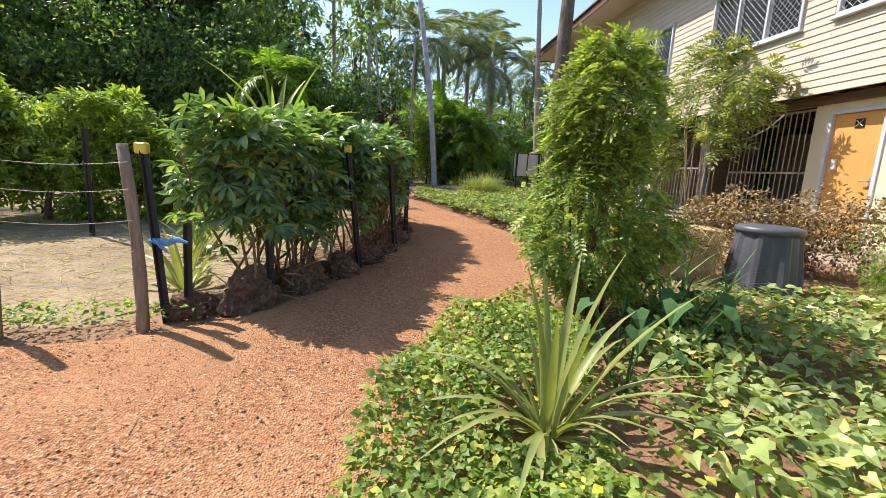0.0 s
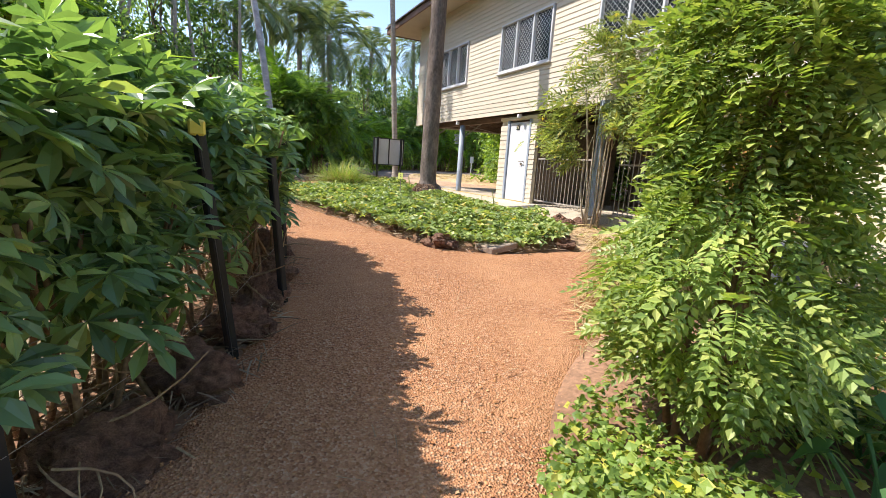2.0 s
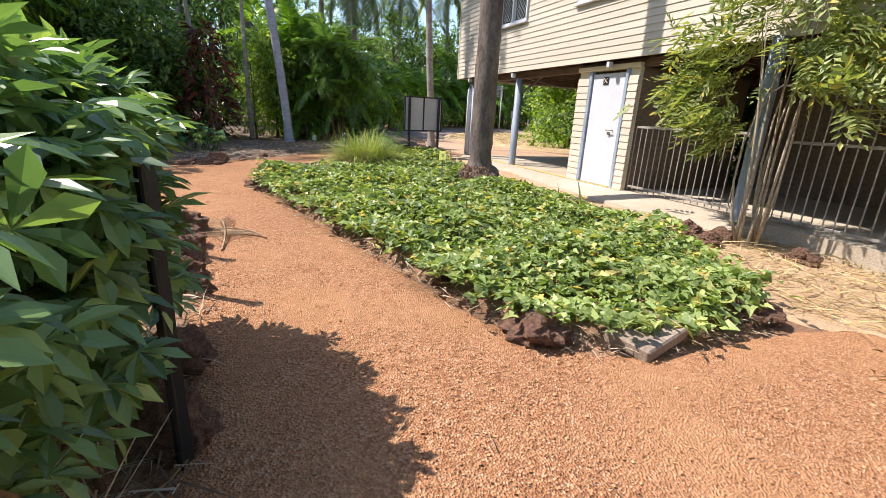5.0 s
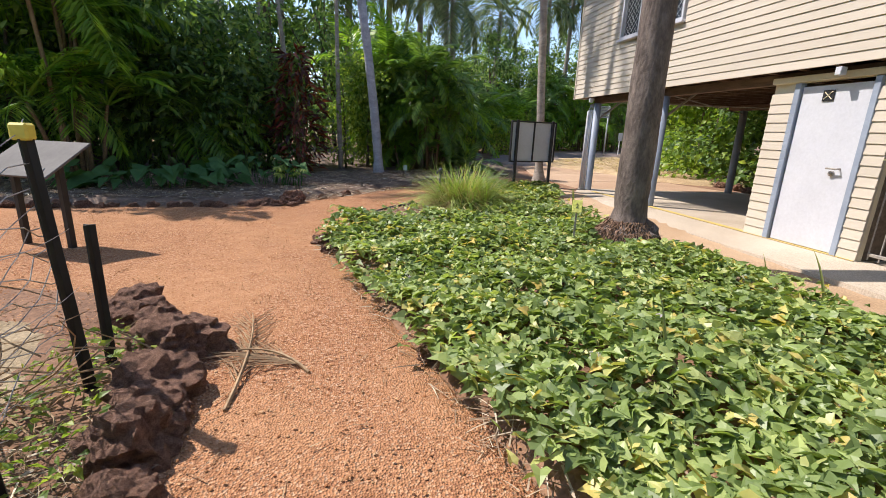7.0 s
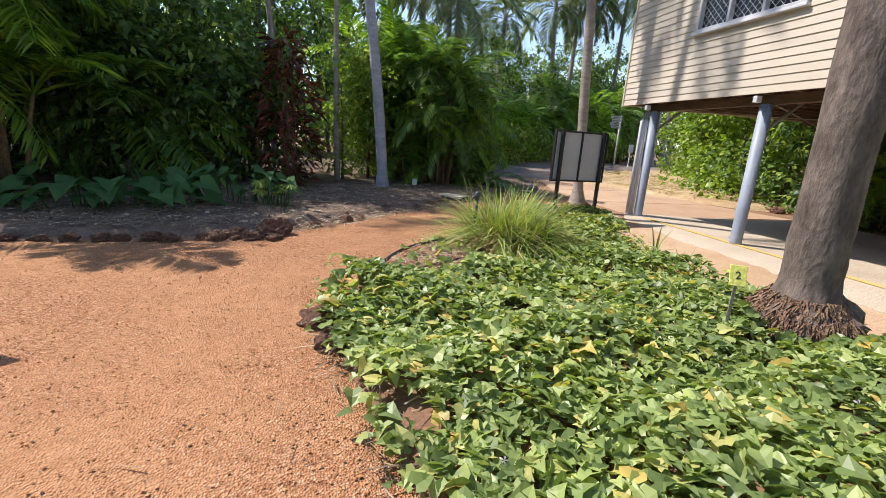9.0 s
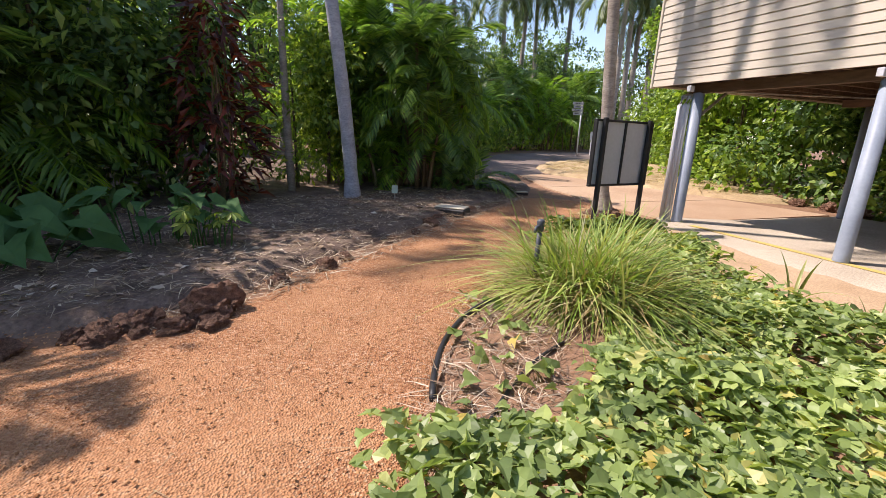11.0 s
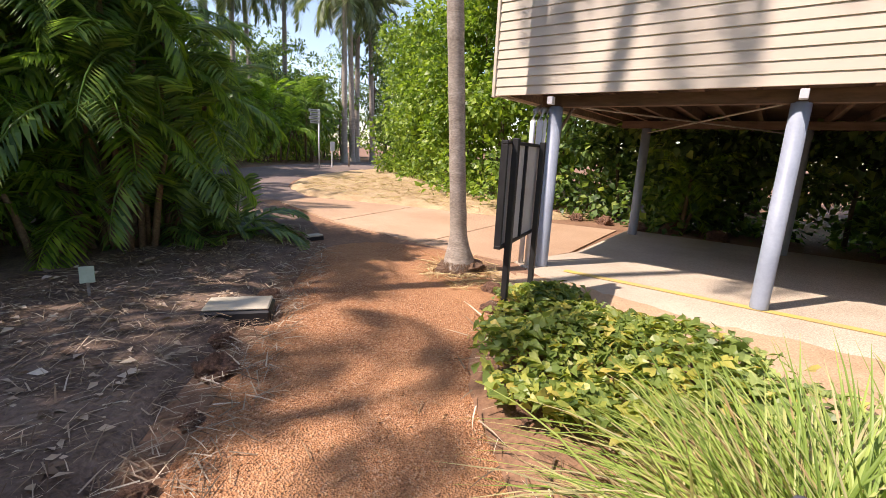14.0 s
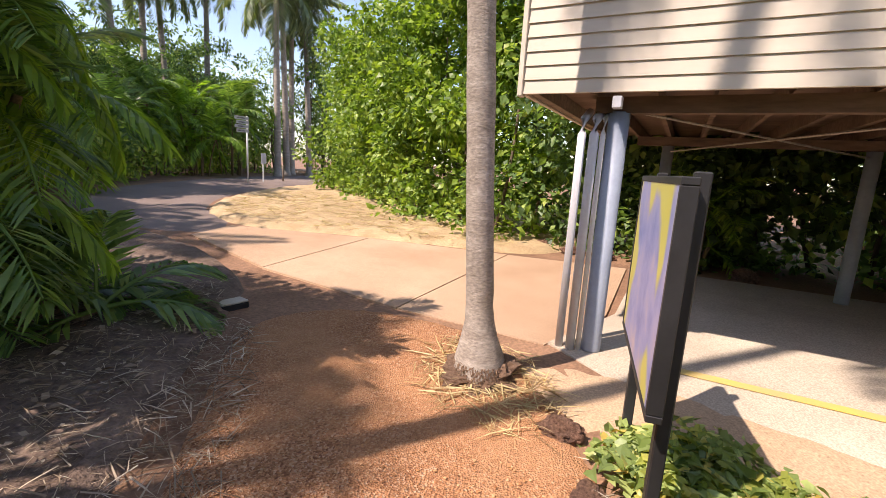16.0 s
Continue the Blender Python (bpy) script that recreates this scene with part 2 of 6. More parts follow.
M["frond_dull"] = leaf_material("grey_palm_leaflet", [(0.0, (0.113, 0.160, 0.094)), (0.5, (0.206, 0.271, 0.150)), (1.0, (0.355, 0.394, 0.224))], 0.45, 0.35)
M["cordyline"] = leaf_material("cordyline_leaf", [(0.0, (0.070, 0.025, 0.025)), (0.6, (0.154, 0.042, 0.035)), (1.0, (0.420, 0.084, 0.042))], 0.4, 0.35)
M["squash"] = leaf_material("pumpkin_leaf", [(0.0, (0.051, 0.127, 0.051)), (0.6, (0.094, 0.203, 0.075)), (1.0, (0.169, 0.304, 0.085))], 0.75, 0.35, 0.2)
M["petal"] = leaf_material("pale_flower", [(0.0, (0.62, 0.52, 0.66)), (1.0, (0.75, 0.70, 0.78))], 0.6, 0.3)
M["yellow_petal"] = leaf_material("yellow_flower", [(0.0, (0.70, 0.62, 0.04)), (1.0, (0.80, 0.72, 0.10))], 0.6, 0.3)
M["sapling"] = leaf_material("sapling_leaf", [(0, (0.187, 0.231, 0.094)), (0.6, (0.341, 0.396, 0.154)), (0.92, (0.495, 0.506, 0.187)), (1, (0.682, 0.506, 0.110))], 0.45, 0.40)
M["hedge_leaf"] = leaf_material("hedge_vine_leaf", [(0, (0.088, 0.165, 0.031)), (0.5, (0.198, 0.319, 0.050)), (1, (0.352, 0.473, 0.083))], 0.42, 0.42)
M["mound_leaf"] = leaf_material("yellowing_vine_leaf", [(0, (0.108, 0.174, 0.045)), (0.45, (0.243, 0.322, 0.077)), (0.8, (0.405, 0.435, 0.099)), (1, (0.576, 0.470, 0.117))], 0.42, 0.38)
M["dead_vine"] = leaf_material("dead_vine_leaf", [(0, (0.190, 0.110, 0.060)), (0.5, (0.380, 0.260, 0.150)), (1, (0.560, 0.420, 0.260))], 0.85, 0.15, 0.2)
M["yellow_tag"] = surface("yellow_tag_plastic", (0.62, 0.62, 0.12), (0.75, 0.74, 0.2), 4, 40, 0.5, 0.05, 0.002)
M["rock_red"] = surface("red_brick", (0.30, 0.10, 0.06), (0.42, 0.16, 0.10), 5, 50, 0.9, 0.4, 0.006)
M["pebble"] = leaf_material("laterite_pebble", [(0, (0.292, 0.123, 0.058)), (0.5, (0.454, 0.224, 0.105)), (1, (0.605, 0.370, 0.210))], 0.95, 0.0, 0.15)
M["litter_strip"] = leaf_material("dead_palm_leaf", [(0, (0.150, 0.095, 0.065)), (0.5, (0.360, 0.265, 0.195)), (0.9, (0.600, 0.490, 0.390)), (1, (0.720, 0.640, 0.540))], 0.85, 0.1, 0.3)


def picture_material():
    """A faded print: blue and mauve washes, a yellow patch, a pink heading."""
    m, n, l, b = material("printed_picture", 0.35, 0, 0.5)
    v = coords(n, l)
    r = ramp(n, [(0.30, (0.10, 0.13, 0.38)), (0.5, (0.26, 0.27, 0.50)), (0.68, (0.45, 0.36, 0.42))])
    l.new(noise_tex(n, l, v, 3.5, 5, 0.6), r.inputs[0])
    g = ramp(n, [(0.50, (0, 0, 0)), (0.56, (1, 1, 1))])
    l.new(noise_tex(n, l, coords(n, l, (1.4, 1.4, 0.7)), 2.2, 2, 0.4), g.inputs[0])
    c = mixed(n, l, r.outputs[0], (0.52, 0.48, 0.10), g.outputs[0])
    l.new(c, b.inputs["Base Color"])
    return m


M["picture"] = picture_material()
M["root"] = surface("fibrous_roots", (0.14, 0.08, 0.05), (0.32, 0.20, 0.13), 9, 40, 0.95, 0.9, 0.03)

# ---- mesh helpers ----
rng = np.random.default_rng(7)


def mesh_of(name, verts, faces, mat, smooth=False):
    me = bpy.data.meshes.new(name)
    me.from_pydata([tuple(v) for v in np.asarray(verts, dtype=float).tolist()], [], faces)
    me.materials.append(mat)
    if smooth:
        me.polygons.foreach_set("use_smooth", [True] * len(me.polygons))
    me.update()
    return me


def part(name, me, parent=None, label="", at=None):
    ob = new(name, me)
    if at is not None:
        ob.matrix_basis = at
    if parent is not None:
        ob.parent = parent
    return tagged(ob, label)


def thing(name, label, category, at=(0, 0, 0), group="", kind="", turn=0.0, data=None):
    ob = new(name, data)
    ob.matrix_basis = pose(*at, 0, 0, turn)
    return tagged(ob, label, category, group, kind)


def join(pieces):
    """Several (verts, faces) as one."""
    vs, fs, k = [], [], 0
    for v, f in pieces:
        v = np.asarray(v, dtype=float)
        vs.append(v)
        fs += [tuple(i + k for i in q) for q in f]
        k += len(v)
    return np.vstack(vs), fs


def box(x0, x1, y0, y1, z0, z1, bevel=0.0):
    """A box, with chamfered edges where bevel is given."""
    if bevel <= 0:
        v = [(x, y, z) for z in (z0, z1) for y in (y0, y1) for x in (x0, x1)]
        return np.array(v, float), [(0, 2, 3, 1), (4, 5, 7, 6), (0, 1, 5, 4), (2, 6, 7, 3), (0, 4, 6, 2), (1, 3, 7, 5)]
    bm = bmesh.new()
    bmesh.ops.create_cube(bm, size=1)
    for w in bm.verts:
        w.co = ((x0 + x1) / 2 + w.co.x * (x1 - x0), (y0 + y1) / 2 + w.co.y * (y1 - y0), (z0 + z1) / 2 + w.co.z * (z1 - z0))
    bmesh.ops.bevel(bm, geom=bm.edges[:], offset=bevel, segments=1, affect="EDGES")
    bm.verts.index_update()
    out = np.array([w.co[:] for w in bm.verts]), [tuple(w.index for w in f.verts) for f in bm.faces]
    bm.free()
    return out


def tube(points, radii, sides=8, wobble=0.0, seed=0):
    """A round tube along points with closed ends."""
    p = np.asarray(points, float)
    r = np.broadcast_to(np.asarray(radii, float), (len(p),))
    d = np.gradient(p, axis=0)
    d /= np.linalg.norm(d, axis=1, keepdims=True) + 1e-9
    ref = np.where(np.abs(d[:, 2:3]) > 0.9, np.array([[1.0, 0, 0]]), np.array([[0, 0, 1.0]]))
    a = np.cross(d, ref)
    a /= np.linalg.norm(a, axis=1, keepdims=True) + 1e-9
    b = np.cross(d, a)
    w = np.linspace(0, 2 * np.pi, sides, endpoint=False)
    rr = np.repeat(r[:, None], sides, 1)
    if wobble:
        rr = rr * (1 + wobble * np.random.default_rng(seed).normal(size=rr.shape))
    v = p[:, None] + rr[:, :, None] * (np.cos(w)[None, :, None] * a[:, None] + np.sin(w)[None, :, None] * b[:, None])
    v = v.reshape(-1, 3)
    f = []
    for i in range(len(p) - 1):
        for j in range(sides):
            k = (j + 1) % sides
            f.append((i * sides + j, i * sides + k, (i + 1) * sides + k, (i + 1) * sides + j))
    f.append(tuple(range(sides))[::-1])
    f.append(tuple((len(p) - 1) * sides + j for j in range(sides)))
    return v, f


def basis(ahead, up):
    """Rotation matrices (n,3,3) whose columns are side, ahead, up."""
    y = ahead / (np.linalg.norm(ahead, axis=1, keepdims=True) + 1e-9)
    x = np.cross(y, up)
    x /= np.linalg.norm(x, axis=1, keepdims=True) + 1e-9
    z = np.cross(x, y)
    return np.stack([x, y, z], axis=2)


def scatter(template, pos, rot, size):
    """Copies of a small mesh template, as one (verts, faces)."""
    tv, tf = template
    tv = np.asarray(tv, float)
    n, k = len(pos), len(tv)
    size = np.broadcast_to(np.asarray(size, float), (n,))
    v = np.einsum("nij,kj->nki", rot, tv) * size[:, None, None] + np.asarray(pos)[:, None]
    f = []
    for q in tf:
        f.append(np.arange(n)[:, None] * k + np.array(q)[None])
    return v.reshape(-1, 3), f


def leaves_mesh(name, sets, mat):
    """One mesh from several scatter() results; faces as arrays."""
    vs, fs, k = [], [], 0
    for v, f in sets:
        vs.append(v)
        for q in f:
            fs += (np.asarray(q) + k).tolist() if isinstance(q, np.ndarray) else [tuple(i + k for i in q)]
        k += len(v)
    return mesh_of(name, np.vstack(vs), fs, mat)


# leaf templates: the stalk's end at the origin, the leaf along +y, its face up
def oval_leaf(width=0.42, droop=0.15):
    return [(0, 0, 0), (-width / 2, 0.42, 0.06), (0, 0.5, 0.0), (width / 2, 0.42, 0.06), (0, 1, -droop)], [(0, 2, 1), (0, 3, 2), (1, 2, 4), (2, 3, 4)]


def heart_leaf():
    v = [(0, 0, 0), (-0.30, -0.24, 0.05), (-0.52, 0.06, 0.17), (-0.30, 0.42, 0.12), (0, 0.98, -0.2), (0.33, 0.45, 0.10), (0.50, 0.10, 0.15), (0.30, -0.22, 0.05), (0, 0.40, -0.02)]
    return v, [(0, 8, 2, 1), (8, 3, 2), (8, 4, 3), (8, 5, 4), (8, 6, 5), (0, 7, 6, 8)]


def lobed_leaf():
    """A three-pointed sweet potato leaf, folded a little along its midrib."""
    v = [(0, 0, 0), (-0.16, -0.16, 0.04), (-0.50, -0.02, 0.06), (-0.27, 0.28, 0.10), (-0.20, 0.50, 0.07), (0, 0.95, -0.16), (0.21, 0.48, 0.08), (0.26, 0.30, 0.11), (0.52, 0.02, 0.04), (0.17, -0.15, 0.05), (0, 0.36, -0.03)]
    return v, [(0, 10, 2, 1), (10, 3, 2), (10, 4, 3), (10, 5, 4), (10, 6, 5), (10, 7, 6), (10, 8, 7), (0, 9, 8, 10)]


def palmate_leaf(lobes=7):
    v, f = [], []
    for i in range(lobes):
        a = radians(-125 + 250 * i / (lobes - 1))
        ln = 1.0 - 0.33 * abs(i - (lobes - 1) / 2) / ((lobes - 1) / 2)
        c, s = math.cos(a), math.sin(a)
        pts = [(0, 0, 0), (-0.11, 0.45 * ln, -0.02), (0, 0.5 * ln, -0.08), (0.11, 0.45 * ln, -0.02), (-0.15, 0.70 * ln, -0.10), (0.15, 0.70 * ln, -0.10), (0, ln, -0.30)]
        k = len(v)
        v += [(x * c + y * s, -x * s + y * c, z) for x, y, z in pts]
        f += [(k, k + 2, k + 1), (k, k + 3, k + 2), (k + 1, k + 2, k + 6, k + 4), (k + 2, k + 3, k + 5, k + 6)]
    return v, f


def pinnate_leaf(pairs=8, leaflet=0.26, width=0.10, droop=0.25):
    v, f = [], []
    for i in range(pairs * 2 + 1):
        t = (i // 2 + 0.8) / (pairs + 0.8)
        side = -1 if i % 2 else 1
        ang = radians(62 - 25 * t) if i < pairs * 2 else 0
        ln = leaflet * (1.1 - 0.5 * abs(t - 0.45))
        bx, by, bz = 0, t * 0.85, -droop * t * t
        c, s = math.cos(ang), math.sin(ang) * side
        k = len(v)
        for px, py, pz in [(0, 0, 0), (-width / 2, ln * 0.45, 0.0), (width / 2, ln * 0.45, 0.0), (0, ln, -0.06)]:
            v.append((bx + px * c + py * s, by - px * s + py * c, bz + pz))
        f += [(k, k + 2, k + 3, k + 1)]
    k = len(v)
    v += [(-0.008, 0, 0), (0.008, 0, 0), (0.005, 0.85, -droop), (-0.005, 0.85, -droop)]
    f.append((k, k + 1, k + 2, k + 3))
    return v, f


def blade(width=0.03, arch=0.5, segs=5, fold=0.25, tip=0.9):
    """A strap leaf of length 1 that rises along +z and arches towards +y."""
    v, f = [], []
    for i in range(segs + 1):
        t = i / segs
        y = arch * t * t
        z = t * (1 - 0.55 * arch * t)
        w = width * (1 - t ** 2.2) * (0.65 + 0.7 * min(1, t * 3)) / 2 + 0.0005
        v += [(-w, y, z), (0, y + fold * w, z), (w, y, z)]
    for i in range(segs):
        k = i * 3
        f += [(k, k + 1, k + 4, k + 3), (k + 1, k + 2, k + 5, k + 4)]
    return v, f


def frond(length=2.4, pairs=26, leaflet=0.55, width=0.045, droop=0.9, vee=0.35, seed=0):
    """A feather palm frond: rachis and leaflets, rising along +y and drooping."""
    r = np.random.default_rng(seed)
    def axis(t):
        return np.array([0, length * t * (1 - 0.22 * t), length * (0.35 * t - droop * 0.62 * t * t)])
    pieces = []
    line = [axis(t) for t in np.linspace(0, 1, 8)]
    v, f = tube(line, np.linspace(0.028, 0.006, 8), 5)
    pieces.append((v, f))
    for i in range(pairs):
        t = 0.16 + 0.84 * (i + 0.5) / pairs
        o = axis(t)
        d = axis(min(1, t + 0.02)) - axis(t - 0.02)
        d /= np.linalg.norm(d)
        ln = leaflet * (0.45 + 1.1 * math.sin(math.pi * min(1, 0.18 + 0.8 * t)) * 0.6)
        for side in (-1, 1):
            out = np.array([side * 0.85, 0, 0]) + d * (0.45 + 0.25 * t) + np.array([0, 0, vee * (1 - t) - 0.1])
            out = out / np.linalg.norm(out) + r.normal(size=3) * 0.07
            up = np.cross(out, d) * side
            up /= np.linalg.norm(up) + 1e-9
            sidew = np.cross(out, np.array([0, 0, 1.0]))
            sidew /= np.linalg.norm(sidew) + 1e-9
            a = o + out * ln * 0.5 + np.array([0, 0, -0.05 * ln])
            e = o + out * ln + np.array([0, 0, -0.34 * ln])
            pieces.append(([o, a - sidew * width / 2, a + sidew * width / 2, e], [(0, 1, 3, 2)]))
    return join(pieces)


def rock_mesh(name, mat, seed, rough=0.32, sub=2):
    bm = bmesh.new()
    bmesh.ops.create_icosphere(bm, subdivisions=sub, radius=1)
    o = Vector((seed * 7.3, seed * 3.1, 0))
    for w in bm.verts:
        d = w.co.normalized()
        w.co = d * (1 + rough * noise.noise(d * 1.3 + o) + rough * 0.6 * noise.noise(d * 3.1 + o) + rough * 0.35 * noise.noise(d * 7.3 + o) + (rough * 0.3 * noise.noise(d * 15.0 + o) if sub > 3 else 0))
    me = bpy.data.meshes.new(name)
    bm.to_mesh(me)
    bm.free()
    me.materials.append(mat)
    return me


# the ground's height
_GY = np.array([-40, -20, 0, 3, 5, 7, 9, 12, 15, 18, 24, 36, 60, 400.0])
_GZ = np.array([-0.9, -0.6, 0.08, 0.22, 0.31, 0.41, 0.485, 0.54, 0.60, 0.635, 0.62, 0.78, 1.0, 1.2])


def ground_z(x, y):
    return np.interp(y, _GY, _GZ) + 0.012 * np.sin(x * 1.7 + 0.5 * np.sin(y)) * np.sin(y * 1.3)


def smooth_outline(pts, rounds=2, closed=True):
    p = np.asarray(pts, float)
    for _ in range(rounds):
        q = np.roll(p, -1, 0) if closed else p[1:]
        p0 = p if closed else p[:-1]
        p = np.stack([0.75 * p0 + 0.25 * q, 0.25 * p0 + 0.75 * q], 1).reshape(-1, 2)
    return p


def inside(poly, x, y):
    hit = np.zeros(np.shape(x), bool)
    px, py = poly[:, 0], poly[:, 1]
    for i in range(len(poly)):
        j = i - 1
        cond = (py[i] > y) != (py[j] > y)
        with np.errstate(divide="ignore", invalid="ignore"):
            hit ^= cond & (x < (px[j] - px[i]) * (y - py[i]) / (py[j] - py[i] + 1e-12) + px[i])
    return hit


def nearest_on(poly, pts):
    a, b = poly, np.roll(poly, -1, 0)
    d = b - a
    best = np.full(len(pts), 1e9)
    out = pts.copy()
    for i in range(len(a)):
        t = np.clip(((pts - a[i]) @ d[i]) / (d[i] @ d[i] + 1e-12), 0, 1)
        q = a[i] + t[:, None] * d[i]
        w = np.linalg.norm(pts - q, axis=1)
        m = w < best
        best[m], out[m] = w[m], q[m]
    return out, best


def draped(name, outline, mat, label, category, lift=0.012, step=0.15, rounds=2, hump=0.0, rough=0.006, edge=-0.02):
    """A sheet that lies on the ground inside an outline, its rim sunk into the ground."""
    poly = smooth_outline(outline, rounds)
    x0, y0 = poly.min(0) - step
    x1, y1 = poly.max(0) + step
    xs, ys = np.arange(x0, x1 + step, step), np.arange(y0, y1 + step, step)
    X, Y = np.meshgrid(xs, ys)
    ins = inside(poly, X, Y)
    cell = ins[:-1, :-1] | ins[1:, :-1] | ins[:-1, 1:] | ins[1:, 1:]
    pts = np.stack([X.ravel(), Y.ravel()], 1)
    out = ~ins.ravel()
    near, dist = nearest_on(poly, pts)
    pts[out] = near[out]
    depth = np.where(out, 0, dist)
    rim = np.clip(depth / 0.25, 0, 1)
    z = ground_z(pts[:, 0], pts[:, 1]) + edge + (lift - edge) * np.minimum(1, depth / 0.12) + hump * rim * (2 - rim)
    z += rough * rng.normal(size=len(z)) * (depth > 0)
    nx = len(xs)
    ii, jj = np.nonzero(cell)
    k = ii * nx + jj
    faces = np.stack([k, k + 1, k + 1 + nx, k + nx], 1)
    used = np.unique(faces)
    remap = np.zeros(len(pts), int)
    remap[used] = np.arange(len(used))
    v = np.column_stack([pts, z])[used]
    ob = new(name, mesh_of(name, v, remap[faces].tolist(), mat, True))
    return tagged(ob, label, category, kind="structure")


def points_in(outline, count, rounds=2, seed=0, margin=0.0):
    r = np.random.default_rng(seed)
    poly = smooth_outline(outline, rounds)
    got = np.zeros((0, 2))
    while len(got) < count:
        p = poly.min(0) + r.random((count * 2, 2)) * (poly.max(0) - poly.min(0))
        p = p[inside(poly, p[:, 0], p[:, 1])]
        got = np.vstack([got, p])
    return got[:count]


def rand_dirs(n, r, tilt=0.5):
    a = r.random(n) * 2 * np.pi
    return np.stack([np.cos(a), np.sin(a), r.normal(size=n) * tilt], 1)


def ups(n, r, lean=0.35):
    u = np.column_stack([r.normal(size=(n, 2)) * lean, np.ones(n)])
    return u / np.linalg.norm(u, axis=1, keepdims=True)

# ---- ground, path, drive ----
def ground():
    near = np.arange(-16, 40.1, 0.5)
    xs = np.concatenate([[-900, -300, -120, -60, -30], near, [50, 70, 120, 300, 900]])
    ys = np.concatenate([[-900, -300, -120, -60, -30], np.arange(-20, 45.1, 0.5), [55, 70, 120, 300, 900]])
    X, Y = np.meshgrid(xs, ys)
    Z = ground_z(X, Y)
    v = np.column_stack([X.ravel(), Y.ravel(), Z.ravel()])
    nx = len(xs)
    f = [(j * nx + i, j * nx + i + 1, (j + 1) * nx + i + 1, (j + 1) * nx + i) for j in range(len(ys) - 1) for i in range(nx - 1)]
    tagged(new("ground", mesh_of("ground", v, f, M["soil"], True)), "bare reddish brown garden soil around the path", "ground", kind="structure")


PATH = [(-14, -6), (-0.5, -6), (0.35, -1), (0.45, 1.2), (0.45, 2.4), (0.75, 3.2), (1.5, 3.9), (2.3, 4.3), (3.4, 5.0), (5.2, 5.6), (5.0, 6.4), (4.2, 6.7), (2.8, 6.7), (2.1, 7.2), (1.75, 8.8), (1.35, 10.3), (1.0, 11.9), (0.85, 12.7), (1.6, 14.2), (2.5, 15.2), (3.4, 16.0), (4.6, 16.5), (5.6, 17.1), (6.4, 17.7), (6.9, 18.2), (6.9, 19.8), (5.9, 20.4), (4.8, 19.5), (3.4, 18.2), (2.4, 17.4), (1.0, 16.05), (0.1, 15.2), (-1.4, 14.9), (-5, 14.75), (-14, 14.4), (-14, 10.9), (-3, 11.4), (-0.9, 11.2), (-0.35, 10.4), (-0.1, 9.6), (0.05, 8.6), (0.2, 7.6), (0.2, 6.6), (0.0, 5.6), (-0.4, 4.5), (-0.85, 3.6), (-1.6, 2.95), (-3, 2.8), (-14, 2.6)]
YARD = [(-16, 2.75), (-3, 2.9), (-1.7, 3.1), (-1.35, 3.9), (-0.9, 5.3), (-0.55, 6.6), (-0.6, 8.2), (-0.7, 10.2), (-1.5, 11.0), (-16, 11.0)]
BED_A = [(0.3, -4), (0.35, 1.2), (0.35, 2.4), (0.65, 3.3), (1.4, 4.05), (2.2, 4.4), (3.2, 4.8), (4.4, 5.3), (5.6, 5.4), (6.5, 5.2), (6.6, -4)]
BED_B = [(4.2, 6.75), (2.8, 6.75), (2.05, 7.25), (1.68, 8.8), (1.28, 10.3), (0.92, 11.9), (0.7, 12.7), (1.4, 14.0), (2.2, 15.1), (2.95, 15.75), (3.7, 16.55), (4.7, 16.9), (5.5, 17.0), (5.8, 16.6), (5.25, 15.5), (4.7, 14.5), (4.6, 13.4), (4.9, 11.2), (5.25, 9.1), (4.8, 7.7)]
BED_C = [(-14, 14.6), (-5, 14.9), (-1.4, 15.05), (0.05, 15.35), (0.95, 16.2), (2.35, 17.55), (3.35, 18.35), (4.75, 19.65), (5.9, 20.6), (6.9, 21.4), (8.2, 24.8), (8, 34), (-14, 34)]
SAND = [(4.2, 6.6), (5.2, 5.6), (6.9, 5.6), (6.9, 18.2), (5.6, 17.3), (4.9, 15.2), (4.3, 13.9), (4.5, 11.2), (4.7, 9.1), (4.4, 7.5)]
ground()
draped("yard", YARD, M["yard"], "dry straw-coloured lawn behind the fence", "dry lawn", 0.02, 0.2)
draped("path", PATH, M["gravel"], "orange red laterite gravel garden path", "gravel path", 0.03, 0.12, rough=0.004)
draped("sand_strip", SAND, M["sand"], "brown sandy strip beside the house slab", "sand", 0.014, 0.15)
draped("garden_bed", BED_A, M["soil"], "brown soil bed under dense plants", "garden bed", 0.045, 0.15, hump=0.03)
draped("garden_bed", BED_B, M["soil"], "brown soil bed under sweet potato vine", "garden bed", 0.05, 0.15, hump=0.04)
draped("litter_bed", BED_C, M["litter"], "dark leaf litter and bark mulch under trees", "mulch bed", 0.045, 0.15, hump=0.05, rough=0.012)
draped("mulch_island", [(9.7, 25.4), (10.7, 22.5), (10.9, 20.3), (11.3, 18.6), (16, 17.5), (22, 22), (26, 34), (20, 33.6), (14.5, 31), (11, 28.2)], M["straw_mulch"], "pale straw mulch below the hedge", "mulch", 0.05, 0.3, hump=0.08, rough=0.02)
draped("road", [(8.4, 24.6), (9.9, 25.2), (11.2, 28.4), (14.5, 31.3), (20, 34), (30, 36), (40, 38), (40, 44), (26, 42), (16, 37.5), (10, 33), (7.8, 28)], M["asphalt"], "faded grey brown asphalt road with a curve", "road", 0.03, 0.4, rough=0.0)


